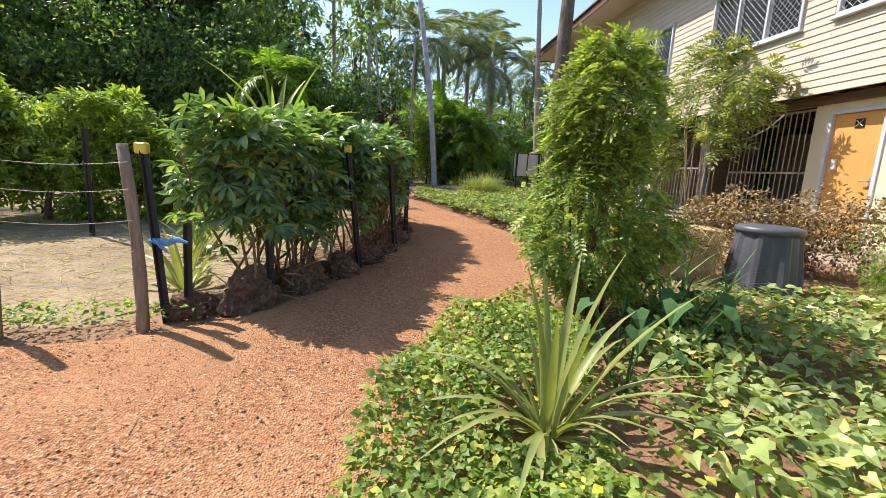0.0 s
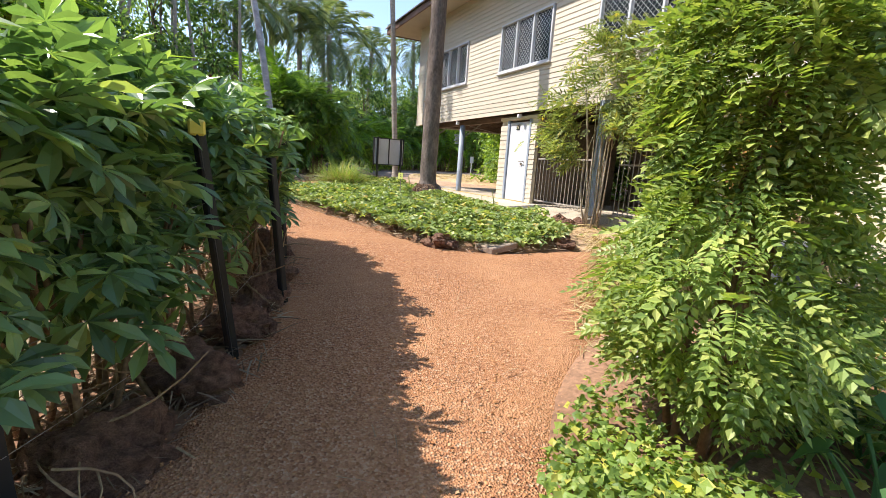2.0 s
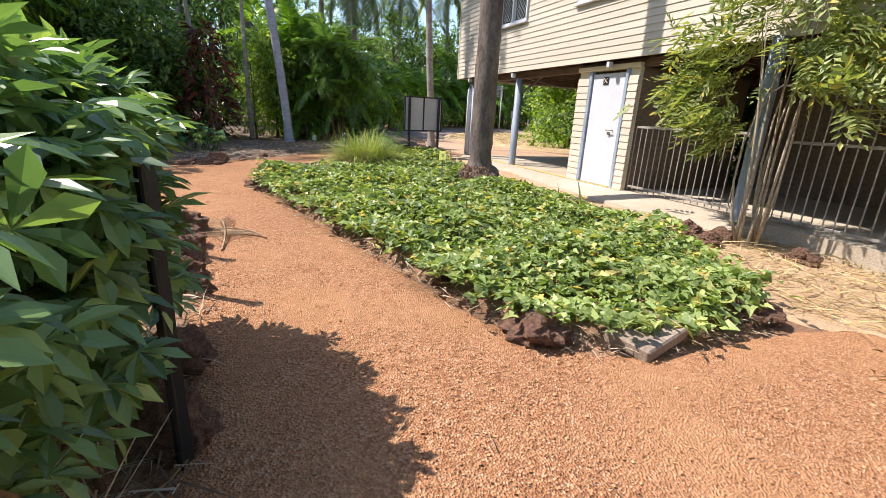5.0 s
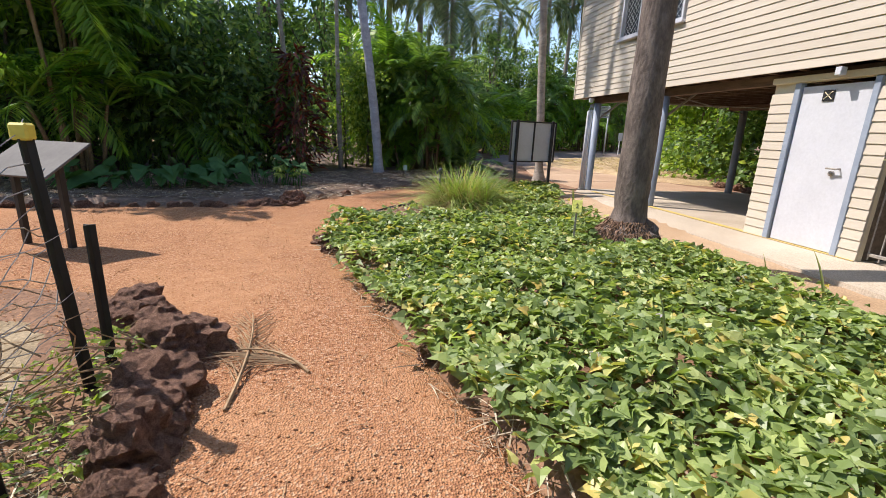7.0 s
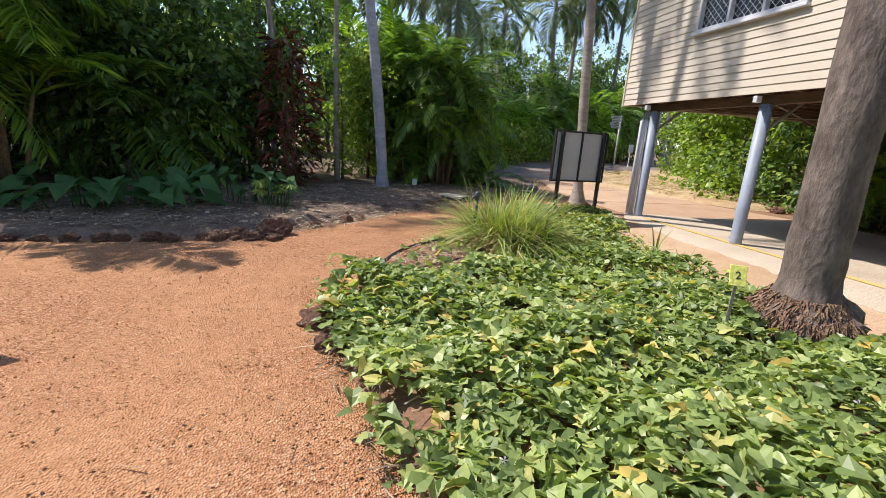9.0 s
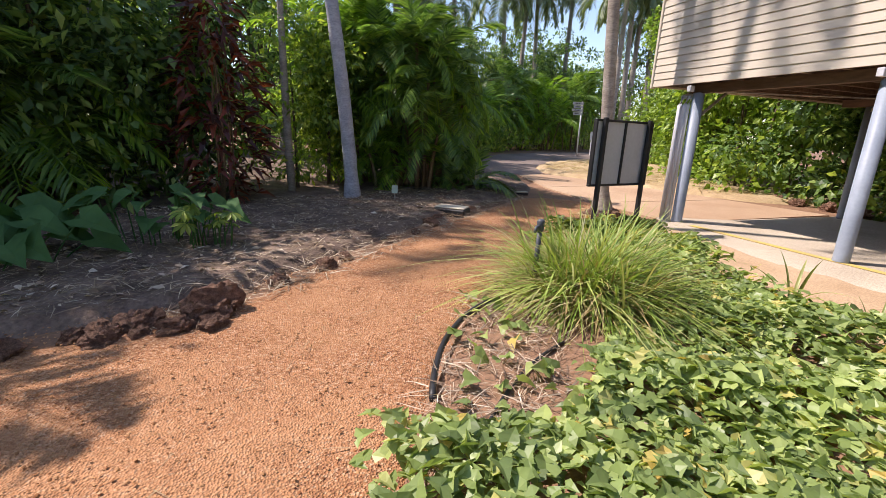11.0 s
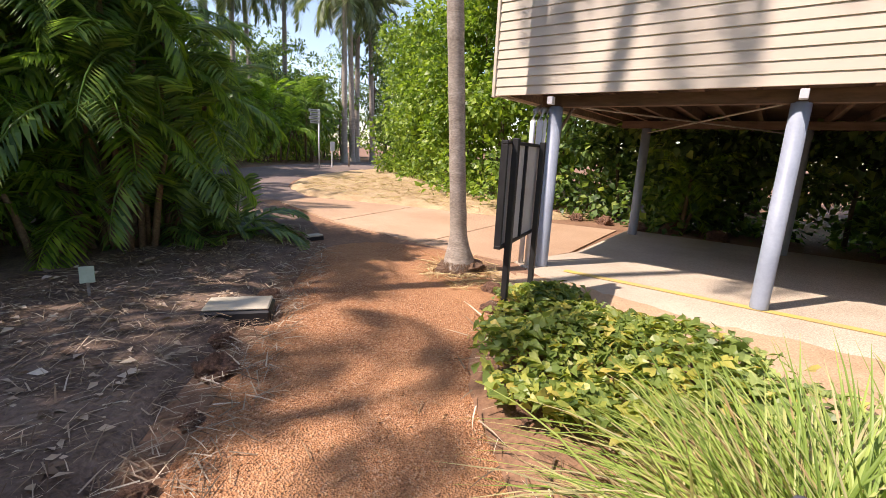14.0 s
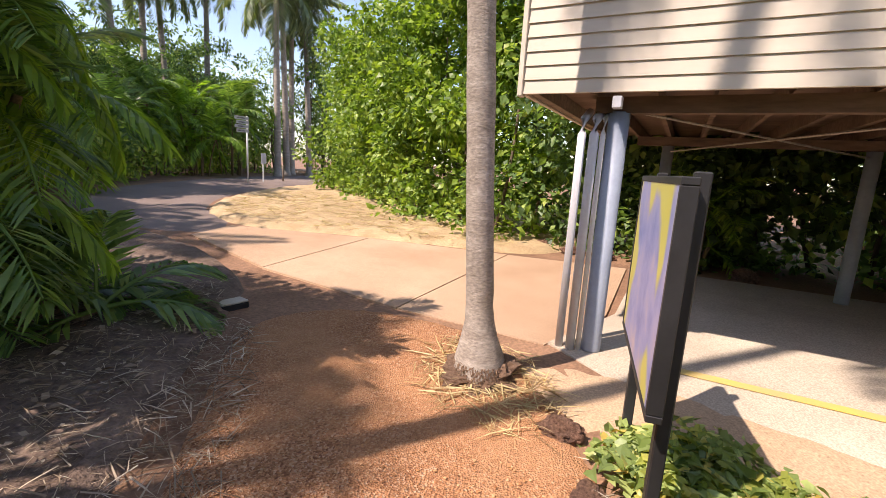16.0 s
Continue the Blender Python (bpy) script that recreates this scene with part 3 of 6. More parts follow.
def slab(name, outline, z0, z1, mat, label, category, turn=None):
    """A flat poured slab with a straight edge."""
    p = np.array(outline, float)
    n = len(p)
    v = np.vstack([np.column_stack([p, np.full(n, z0)]), np.column_stack([p, np.full(n, z1)])])
    f = [tuple(range(n))[::-1], tuple(range(n, 2 * n))] + [(i, (i + 1) % n, n + (i + 1) % n, n + i) for i in range(n)]
    ob = new(name, mesh_of(name, v, f, mat))
    if turn is not None:
        ob.matrix_basis = turn
    return tagged(ob, label, category, kind="structure")


# the house stands turned two degrees from the y axis, about its far post
HOUSE_TURN = pose(6.85, 15.0, 0) @ pose(0, 0, 0, 0, 0, -2.0) @ pose(-6.85, -15.0, 0)
SLAB = 0.665
slab("floor_slab", [(6.86, 0.4), (11.3, 0.4), (11.3, 17.2), (8.2, 17.2), (6.86, 17.62)], 0.2, SLAB, M["concrete"], "worn cream concrete slab under the raised house", "concrete slab", HOUSE_TURN)
# a sloping concrete kerb in front of the slab
_v = [(6.86, 8.3, 0.2), (6.86, 17.6, 0.2), (6.86, 17.6, SLAB - 0.004), (6.86, 8.3, SLAB - 0.004), (6.20, 8.5, 0.56), (6.20, 16.6, 0.60), (6.16, 8.5, 0.3), (6.16, 16.6, 0.3)]
_o = new("kerb", mesh_of("kerb", _v, [(3, 2, 5, 4), (4, 5, 7, 6), (0, 3, 4, 6), (1, 7, 5, 2), (0, 6, 7, 1), (0, 1, 2, 3)], M["concrete"]))
_o.matrix_basis = HOUSE_TURN
tagged(_o, "sloping pale concrete apron edging the slab", "concrete apron", kind="structure")
_v, _f = box(6.845, 6.955, 10.9, 16.9, SLAB + 0.001, SLAB + 0.006)
_o = new("line_marking", mesh_of("line_marking", _v, _f, M["yellow"]))
_o.matrix_basis = HOUSE_TURN
tagged(_o, "faded yellow painted safety line on concrete", "painted line", kind="structure")
for _k, _o in enumerate([[(6.9, 17.64), (8.2, 17.24), (11.2, 17.24), (10.9, 19.3), (7.0, 19.3)], [(7.0, 19.315), (10.9, 19.315), (10.55, 22.2), (7.4, 21.8)], [(7.42, 21.815), (10.54, 22.215), (9.7, 25.3), (8.4, 24.8)]]):
    slab("drive", _o, 0.3, 0.652 + 0.004 * _k, M["drive"], "sandy stained concrete driveway slab with joints", "concrete drive")

# ---- the raised house ----
WX, LX = 6.72, 7.0          # upper and lower wall faces
Y0, Y1 = 0.4, 18.05
CB, EV = 2.86, 6.25         # bottom of cladding, soffit
WINDOWS = [(4.25, 6.24), (6.83, 9.05), (10.46, 12.55), (14.33, 16.24)]
SILL, HEAD = 3.92, 5.12
house = thing("house", "raised cream weatherboard house on blue-grey steel posts", "house", (0, 0, 0))
house.matrix_basis = HOUSE_TURN


def board(y0, y1, z, h=0.19, x=0.0):
    """A lapped weatherboard, its lower edge thicker."""
    v = [(x - 0.020, y0, z), (x - 0.020, y1, z), (x - 0.006, y1, z + h), (x - 0.006, y0, z + h), (x + 0.02, y0, z), (x + 0.02, y1, z), (x + 0.02, y1, z + h), (x + 0.02, y0, z + h)]
    return np.array(v), [(0, 3, 2, 1), (0, 1, 5, 4), (3, 7, 6, 2), (0, 4, 7, 3), (1, 2, 6, 5), (4, 5, 6, 7)]


def house_walls():
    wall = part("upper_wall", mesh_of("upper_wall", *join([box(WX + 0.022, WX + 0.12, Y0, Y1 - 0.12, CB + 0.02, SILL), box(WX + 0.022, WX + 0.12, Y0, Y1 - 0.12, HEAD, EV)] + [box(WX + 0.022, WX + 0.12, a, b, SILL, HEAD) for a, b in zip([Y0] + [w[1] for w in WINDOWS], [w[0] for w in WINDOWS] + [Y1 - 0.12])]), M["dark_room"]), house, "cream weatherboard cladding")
    z, k = CB, 0
    step = 0.112
    while z < EV - 0.02:
        h = min(step + 0.012, EV - z)
        if z + step <= SILL + 0.02 or z >= HEAD - 0.02:
            spans = [(Y0, Y1)]
        else:
            spans = list(zip([Y0] + [w[1] + 0.04 for w in WINDOWS], [w[0] - 0.04 for w in WINDOWS] + [Y1]))
        for a, b in spans:
            part("cladding_board", mesh_of("cladding_board", *board(a, b, z, h, WX), M["cladding"]), wall)
        z += step
        k += 1
    end = part("end_wall", mesh_of("end_wall", *box(WX + 0.03, 14.4, Y1 - 0.12, Y1 - 0.022, CB + 0.02, EV), M["dark_room"]), house)
    z = CB
    while z < EV - 0.02:
        v, f = board(-14.4, -WX, z, min(step + 0.012, EV - z), 0)
        v = np.column_stack([-v[:, 1], Y1 - v[:, 0] - 0.022, v[:, 2]])
        part("cladding_board", mesh_of("cladding_board", v, f, M["cladding"]), end)
        z += step
    part("corner_trim", mesh_of("corner_trim", *box(WX - 0.035, WX + 0.05, Y1 - 0.03, Y1 + 0.015, CB - 0.02, EV, 0.006), M["cladding"]), house)
    part("back_wall", mesh_of("back_wall", *box(14.4, 14.55, Y0, Y1, CB, EV), M["cladding"]), house)
    part("near_wall", mesh_of("near_wall", *box(WX, 14.4, Y0 - 0.15, Y0 - 0.002, CB, EV), M["cladding"]), house)


def window(y0, y1):
    w = new("window")
    w.parent = house
    fr = [box(WX - 0.05, WX + 0.06, y0, y1, SILL, SILL + 0.05, 0.006), box(WX - 0.05, WX + 0.06, y0, y1, HEAD - 0.05, HEAD, 0.006)]
    n = 3
    for i in range(n + 1):
        y = y0 + (y1 - y0 - 0.05) * i / n
        fr.append(box(WX - 0.048, WX + 0.06, y, y + 0.05, SILL + 0.05, HEAD - 0.05, 0.005))
    part("window_frame", mesh_of("window_frame", *join(fr), M["white"]), w, "white painted frame")
    part("window_sill", mesh_of("window_sill", *box(WX - 0.085, WX + 0.02, y0 - 0.04, y1 + 0.04, SILL - 0.045, SILL - 0.002, 0.008), M["white"]), w)
    pw = (y1 - y0 - 0.05) / n
    for i in range(n):
        a, b = y0 + pw * i + 0.05, y0 + pw * (i + 1)
        part("pane", mesh_of("pane", *box(WX + 0.03, WX + 0.036, a, b, SILL + 0.05, HEAD - 0.05), M["glass"]), w)
        bars = []
        wd, hg = b - a, HEAD - SILL - 0.1
        for sgn in (-1, 1):
            s = -hg
            while s < wd:
                u0, u1 = max(0, s), min(wd, s + hg)
                if u1 - u0 > 0.03:
                    za, zb = u0 - s, u1 - s
                    if sgn < 0:
                        za, zb = hg - za, hg - zb
                    p0 = np.array([WX - 0.02 - 0.004 * sgn, a + u0, SILL + 0.05 + za])
                    p1 = np.array([WX - 0.02 - 0.004 * sgn, a + u1, SILL + 0.05 + zb])
                    bars.append(tube([p0, p1], 0.003, 4))
                s += 0.115
        part("security_mesh", mesh_of("security_mesh", *join(bars), M["screen"]), w, "white diamond security mesh")


def house_roof():
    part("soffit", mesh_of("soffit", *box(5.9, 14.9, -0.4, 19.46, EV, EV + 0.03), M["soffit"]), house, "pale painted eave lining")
    part("fascia", mesh_of("fascia", *join([box(5.86, 5.9, -0.4, 19.5, EV - 0.03, EV + 0.16, 0.005), box(5.902, 14.9, 19.46, 19.5, EV - 0.03, EV + 0.16, 0.005)]), M["fascia"]), house, "dark brown fascia board")
    prof = [(5.8, EV + 0.17), (10.4, EV + 1.35), (15.0, EV + 0.17)]
    v = []
    for y in (-0.5, 19.56):
        v += [(x, y, z) for x, z in prof] + [(x, y, z + 0.04) for x, z in prof]
    f = [(0, 6, 7, 1), (1, 7, 8, 2), (3, 4, 10, 9), (4, 5, 11, 10), (0, 3, 9, 6), (2, 8, 11, 5), (0, 1, 4, 3), (1, 2, 5, 4), (6, 9, 10, 7), (7, 10, 11, 8)]
    part("roof", mesh_of("roof", v, f, M["roof"]), house, "low pitched corrugated roof")
    part("gable", mesh_of("gable", [(6.0, 18.05, EV + 0.04), (14.8, 18.05, EV + 0.04), (10.4, 18.05, EV + 1.3), (6.0, 17.9, EV + 0.04), (14.8, 17.9, EV + 0.04), (10.4, 17.9, EV + 1.3)], [(0, 1, 2), (3, 5, 4), (0, 3, 4, 1), (1, 4, 5, 2), (0, 2, 5, 3)], M["cladding"]), house)


def house_under():
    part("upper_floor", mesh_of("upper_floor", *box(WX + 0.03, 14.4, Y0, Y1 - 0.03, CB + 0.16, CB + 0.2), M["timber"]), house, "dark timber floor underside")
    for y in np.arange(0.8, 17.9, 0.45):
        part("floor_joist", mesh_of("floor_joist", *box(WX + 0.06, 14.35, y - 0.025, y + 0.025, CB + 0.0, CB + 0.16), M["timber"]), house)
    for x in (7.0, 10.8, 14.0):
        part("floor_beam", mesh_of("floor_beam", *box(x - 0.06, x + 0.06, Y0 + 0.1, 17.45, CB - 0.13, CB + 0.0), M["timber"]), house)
    posts = [(6.93, 17.25), (6.93, 14.8), (6.62, 8.55), (10.8, 17.0), (10.8, 14.57), (10.8, 12.2), (10.8, 9.8)]
    for x, y in posts:
        zt = CB - 0.135 if x > 6.7 else CB
        p = part("post", mesh_of("post", *tube([(x, y, SLAB), (x, y, SLAB + 0.02), (x, y, zt)], [0.085, 0.085, 0.085], 16), M["steel_blue"], True), house, "blue-grey painted steel post")
        part("post_bracket", mesh_of("post_bracket", *box(x - 0.05, x + 0.05, y - 0.05, y + 0.05, zt - 0.001, zt + 0.012, 0.003), M["steel_blue"]), p)
    for x in (6.70,):
        for y in (17.25, 14.8, 11.5, 8.6):
            part("beam_cap", mesh_of("beam_cap", *box(x + 0.0, x + 0.09, y - 0.035, y + 0.035, CB - 0.12, CB - 0.03, 0.005), M["white"]), house, "white beam end cap")
    # down pipes at the corner post
    for dy, r, mt in ((0.17, 0.04, "white"), (0.27, 0.035, "white"), (0.10, 0.022, "pipe")):
        part("downpipe", mesh_of("downpipe", *tube([(6.86, 17.25 + dy, SLAB - 0.03), (6.86, 17.25 + dy, 2.55), (6.9, 17.25 + dy, 2.68), (7.1, 17.25 + dy, 2.76)], r, 10), M[mt], True), house, "white plastic downpipe")
    for (xa, ya), (xb, yb) in (((7.0, 17.2), (10.8, 14.6)), ((7.0, 14.8), (10.8, 17.0))):
        part("brace_rod", mesh_of("brace_rod", *tube([(xa, ya, CB - 0.10), (xb, yb, CB - 0.22)], 0.012, 6), M["shade_metal"]), house, "thin diagonal steel brace rod")
    for y in (17.25, 14.8):
        part("knee_brace", mesh_of("knee_brace", *tube([(6.98, y, CB - 0.5), (7.6, y, CB - 0.02)], 0.025, 6), M["shade_metal"]), house)


def lower_rooms():
    # small room with the white door
    L = LX - 0.12
    room = part("store_room_wall", mesh_of("store_room_wall", *box(L + 0.022, 9.6, 12.40, 12.46, SLAB, CB - 0.10), M["cream"]), house, "cream boarded store room under the house")
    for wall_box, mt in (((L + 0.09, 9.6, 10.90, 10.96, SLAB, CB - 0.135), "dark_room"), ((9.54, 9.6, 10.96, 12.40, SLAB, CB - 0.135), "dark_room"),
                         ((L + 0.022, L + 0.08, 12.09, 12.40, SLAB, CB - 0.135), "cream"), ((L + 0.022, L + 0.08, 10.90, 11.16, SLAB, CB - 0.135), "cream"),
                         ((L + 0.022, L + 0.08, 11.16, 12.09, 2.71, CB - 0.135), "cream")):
        part("wall_panel", mesh_of("wall_panel", *box(*wall_box), M[mt]), room, "dark brown side wall" if mt == "dark_room" else "")
    z = SLAB
    while z < 2.58:
        for a, b in ((10.90, 11.12), (12.13, 12.46)):
            part("cladding_board", mesh_of("cladding_board", *board(a, b, z, 0.132, L), M["cladding"]), room)
        z += 0.12
    part("lintel", mesh_of("lintel", *box(L - 0.03, L + 0.05, 10.88, 12.48, 2.72, 2.80, 0.006), M["cream"]), room)
    d = new("door")
    d.parent = house
    part("door_leaf", mesh_of("door_leaf", *box(L + 0.01, L + 0.05, 11.20, 12.04, SLAB + 0.012, 2.66, 0.004), M["white"]), d, "white painted flush door with scuffed base")
    part("door_frame", mesh_of("door_frame", *join([box(L - 0.03, L + 0.06, 11.12, 11.19, SLAB, 2.71, 0.005), box(L - 0.03, L + 0.06, 12.05, 12.13, SLAB, 2.71, 0.005)]), M["steel_blue"]), d, "grey steel door frame")
    part("door_handle", mesh_of("door_handle", *join([tube([(L + 0.01, 11.34, 1.68), (L - 0.05, 11.34, 1.68), (L - 0.055, 11.46, 1.68)], 0.011, 8), tube([(L + 0.012, 11.42, 1.62), (L - 0.02, 11.42, 1.62)], 0.03, 12)]), M["shade_metal"], True), d, "metal lever handle")
    part("door_sign", mesh_of("door_sign", *box(L - 0.002, L + 0.008, 11.62, 11.76, 2.47, 2.60, 0.002), M["black"]), d, "small dark square plaque")
    part("door_sign_motif", mesh_of("door_sign_motif", *join([tube([(L - 0.004, 11.64, 2.49), (L - 0.004, 11.74, 2.58)], 0.006, 4), tube([(L - 0.006, 11.64, 2.58), (L - 0.006, 11.74, 2.49)], 0.006, 4)]), M["cream"]), d)
    # rendered wall with the orange door
    yl, yr = 6.55, Y0
    part("rendered_wall", mesh_of("rendered_wall", *join([box(LX, LX + 0.18, 6.30, 6.58, 0.3, CB), box(LX, LX + 0.18, yr, 5.46, 0.3, CB), box(LX, LX + 0.18, 5.46, 6.30, 2.60, CB), box(LX + 0.18, 14.2, 6.44, 6.60, 0.3, CB)]), M["cream"]), house, "cream rendered ground floor wall")
    d = new("door")
    d.parent = house
    part("door_leaf", mesh_of("door_leaf", *box(LX + 0.03, LX + 0.075, 5.50, 6.26, 0.70, 2.56, 0.004), M["orange"]), d, "flat orange painted door")
    part("door_frame", mesh_of("door_frame", *join([box(LX - 0.025, LX + 0.1, 5.44, 5.498, 0.66, 2.62, 0.005), box(LX - 0.025, LX + 0.1, 6.262, 6.32, 0.66, 2.62, 0.005), box(LX - 0.025, LX + 0.1, 5.498, 6.262, 2.564, 2.62, 0.005), box(LX - 0.06, LX + 0.16, 5.44, 6.32, 0.58, 0.695, 0.006)]), M["white"]), d, "white door frame and sill")
    part("door_handle", mesh_of("door_handle", *join([tube([(LX + 0.03, 5.54, 1.58), (LX - 0.03, 5.54, 1.58), (LX - 0.035, 5.66, 1.58)], 0.011, 8), box(LX + 0.018, LX + 0.031, 5.51, 5.57, 1.50, 1.66, 0.003)]), M["shade_metal"]), d, "metal lever handle")
    part("keypad", mesh_of("keypad", *box(LX - 0.005, LX + 0.031, 6.09, 6.17, 1.74, 1.90, 0.008), M["pipe"]), d, "grey key box")
    part("door_sign", mesh_of("door_sign", *box(LX + 0.018, LX + 0.031, 5.79, 5.93, 2.34, 2.47, 0.002), M["black"]), d, "small dark square plaque")
    part("door_sign_motif", mesh_of("door_sign_motif", *join([tube([(LX + 0.014, 5.81, 2.36), (LX + 0.014, 5.91, 2.45)], 0.006, 4), tube([(LX + 0.012, 5.81, 2.45), (LX + 0.012, 5.91, 2.36)], 0.006, 4)]), M["cream"]), d)
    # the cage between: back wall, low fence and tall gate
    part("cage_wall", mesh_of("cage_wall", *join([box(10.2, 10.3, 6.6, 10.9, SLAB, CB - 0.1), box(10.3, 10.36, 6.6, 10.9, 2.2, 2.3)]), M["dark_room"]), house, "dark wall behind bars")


def bar_fence(y0, y1, h, x, name, label, gap=0.115, rails=(0.08, 0.98)):
    fn = thing(name, label, "metal fence" if h < 1.5 else "metal gate", (x, y0, SLAB))
    fn.matrix_basis = HOUSE_TURN @ fn.matrix_basis
    w = y1 - y0
    for r in rails:
        part("rail", mesh_of("rail", *box(-0.015, 0.015, 0, w, h * r - 0.018, h * r + 0.018, 0.003), M["shade_metal"]), fn)
    me = mesh_of("bar", *tube([(0, 0, 0.03), (0, 0, h)], 0.0095, 6), M["shade_metal"])
    n = int(w / gap)
    for i in range(n + 1):
        part("bar", me, fn, at=pose(0, w * i / n, 0))
    return fn


house_walls()
for _w in WINDOWS:
    window(*_w)
house_roof()
house_under()
lower_rooms()
bar_fence(8.72, 10.86, 1.12, 6.98, "bar_fence", "low metal bar fence between post and store room")
bar_fence(6.66, 8.42, 2.05, 7.08, "bar_gate", "tall metal bar gate in shade under the house", rails=(0.03, 0.5, 0.99))
part("cable", mesh_of("cable", *tube([(6.74, 6.9, 2.62), (6.7, 7.15, 2.42), (6.66, 7.5, 2.28), (6.6, 7.9, 2.24), (6.55, 8.35, 2.32), (6.5, 8.5, 2.2), (6.5, 8.52, 1.6)], 0.012, 6), M["white"], True), house, "white cable hanging below the wall")

# ---- plants ----
def curve_stem(p0, p1, bow, n=6):
    t = np.linspace(0, 1, n)[:, None]
    p0, p1, bow = map(lambda q: np.asarray(q, float), (p0, p1, bow))
    return p0 + (p1 - p0) * t + bow * (4 * t * (1 - t))


def leaf_cloud(template, centres, radii, counts, size, r, up_lean=0.6, shell=0.55, squash=0.8):
    """Leaves in clumps round centres, denser towards the skin."""
    P, A = [], []
    for c, rad, k in zip(centres, radii, counts):
        d = r.normal(size=(k, 3))
        d /= np.linalg.norm(d, axis=1, keepdims=True)
        q = c + d * (rad * (shell + (1 - shell) * r.random(k)) ** 1.0)[:, None] * np.array([1, 1, squash])
        P.append(q)
        A.append(d * 0.8 + r.normal(size=(k, 3)) * 0.5 + np.array([0, 0, -0.25]))
    P, A = np.vstack(P), np.vstack(A)
    U = np.column_stack([r.normal(size=(len(P), 2)) * up_lean, np.ones(len(P))])
    return scatter(template, P, basis(A, U), size * (0.65 + 0.7 * r.random(len(P))))


def crown_clumps(r, n, spread, height, base):
    """Centres and radii of leaf clumps in an uneven crown."""
    c = r.normal(size=(n, 3)) * np.array([spread, spread, height]) * 0.5
    c[:, 2] += base
    return c, (0.35 + 0.45 * r.random(n)) * spread * 0.55


def tree(seed, h, spread, leaf=0.3, clumps=26, per=110, mat="forest", bark="bark", trunk_r=0.16, low=0.35, label="", x=0, y=0):
    r = np.random.default_rng(seed)
    t = thing("tree", label, "tree", (x, y, float(ground_z(x, y)) - 0.05), group="trees behind the garden")
    top = np.array([r.normal() * 0.4, r.normal() * 0.4, h * 0.85])
    line = curve_stem((0, 0, 0), top, r.normal(size=3) * 0.25, 8)
    pieces = [tube(line, np.linspace(trunk_r, trunk_r * 0.35, 8), 8, 0.05, seed)]
    c, rad = crown_clumps(r, clumps, spread, h * (1 - low) * 0.9, h * (low + (1 - low) * 0.5))
    for q in c[:10]:
        s = line[r.integers(2, 7)]
        pieces.append(tube(curve_stem(s, q, (0, 0, 0.3), 5), np.linspace(trunk_r * 0.4, 0.02, 5), 5))
    part("trunk", mesh_of("trunk", *join(pieces), M[bark], True), t)
    part("crown", leaves_mesh("crown", [leaf_cloud(oval_leaf(0.45), c, rad, [per] * clumps, leaf, r)], M[mat]), t)
    return t


FRONDS = {}


def frond_mesh(kind):
    if kind not in FRONDS:
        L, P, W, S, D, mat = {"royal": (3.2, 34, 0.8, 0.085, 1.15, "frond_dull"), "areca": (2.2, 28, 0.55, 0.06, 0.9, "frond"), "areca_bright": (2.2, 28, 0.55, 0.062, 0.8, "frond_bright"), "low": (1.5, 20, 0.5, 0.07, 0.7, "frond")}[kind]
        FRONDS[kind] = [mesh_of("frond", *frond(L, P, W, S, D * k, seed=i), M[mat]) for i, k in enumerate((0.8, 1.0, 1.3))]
    return FRONDS[kind]


def palm(x, y, h, r0, bark, kind, n=16, lean=(0, 0), label="", seed=0, boss=0.0, group="", name="palm_tree", scale=1.0, z=None, bow=1.4, wob=0.02):
    r = np.random.default_rng(seed)
    t = thing(name, label, "palm tree", (x, y, float(ground_z(x, y)) - 0.04 if z is None else z), group=group)
    zz = np.concatenate([np.linspace(0, 1.0, 9)[:-1] / h, np.linspace(1.0, h, 40) / h])
    line = np.column_stack([lean[0] * zz ** bow, lean[1] * zz ** bow, h * zz])
    rad = r0 * (1 - 0.35 * zz) * (1 + 0.03 * np.sin(zz * h * 9))
    bulge = (lambda q: 0.9 * (1 - 0.5 * q) / (1 + np.exp((q - 0.42) / 0.045))) if boss > 0.2 else (lambda q: np.exp(-(q / 0.34) ** 2))
    rad += boss * bulge(zz * h)
    part("trunk", mesh_of("trunk", *tube(line, rad, 16, wob, seed), M[bark], True), t)
    if boss >= 0.1 and not group:
        k = 4200
        a, q = r.random(k) * 6.283, (0.5 if boss > 0.2 else 0.2) * r.random(k) ** 1.2
        rr = r0 + boss * bulge(q) + 0.004
        out = np.column_stack([np.cos(a), np.sin(a), -1.3 + 0 * a])
        spike = ([(-0.16, 0, -0.1), (0.16, 0, -0.1), (0, 0, 0.18), (0.1, 1, -0.25)], [(0, 1, 3), (1, 2, 3), (2, 0, 3)])
        part("root_mat", leaves_mesh("root_mat", [scatter(spike, np.column_stack([np.cos(a) * rr, np.sin(a) * rr, q]), basis(out + r.normal(size=(k, 3)) * 0.5, ups(k, r, 0.8)), (0.022 + 0.04 * r.random(k)) * (1.3 if boss > 0.2 else 0.5))], M["root"]), t, "mat of short fibrous roots round the base")
    for i in range(n):
        a = 360 * i / n * 1.618 * 3 + r.normal() * 12
        tilt = 62 - 110 * (i / n) + r.normal() * 8
        m = pose(lean[0], lean[1], h - 0.05 - 0.02 * i) @ pose(0, 0, 0, 0, 0, a) @ pose(0, 0.06, 0, tilt, 0, 0) @ Matrix.Scale(scale * (0.85 + 0.3 * r.random()), 4)
        part("frond", frond_mesh(kind)[i % 3], t, at=m)
    return t


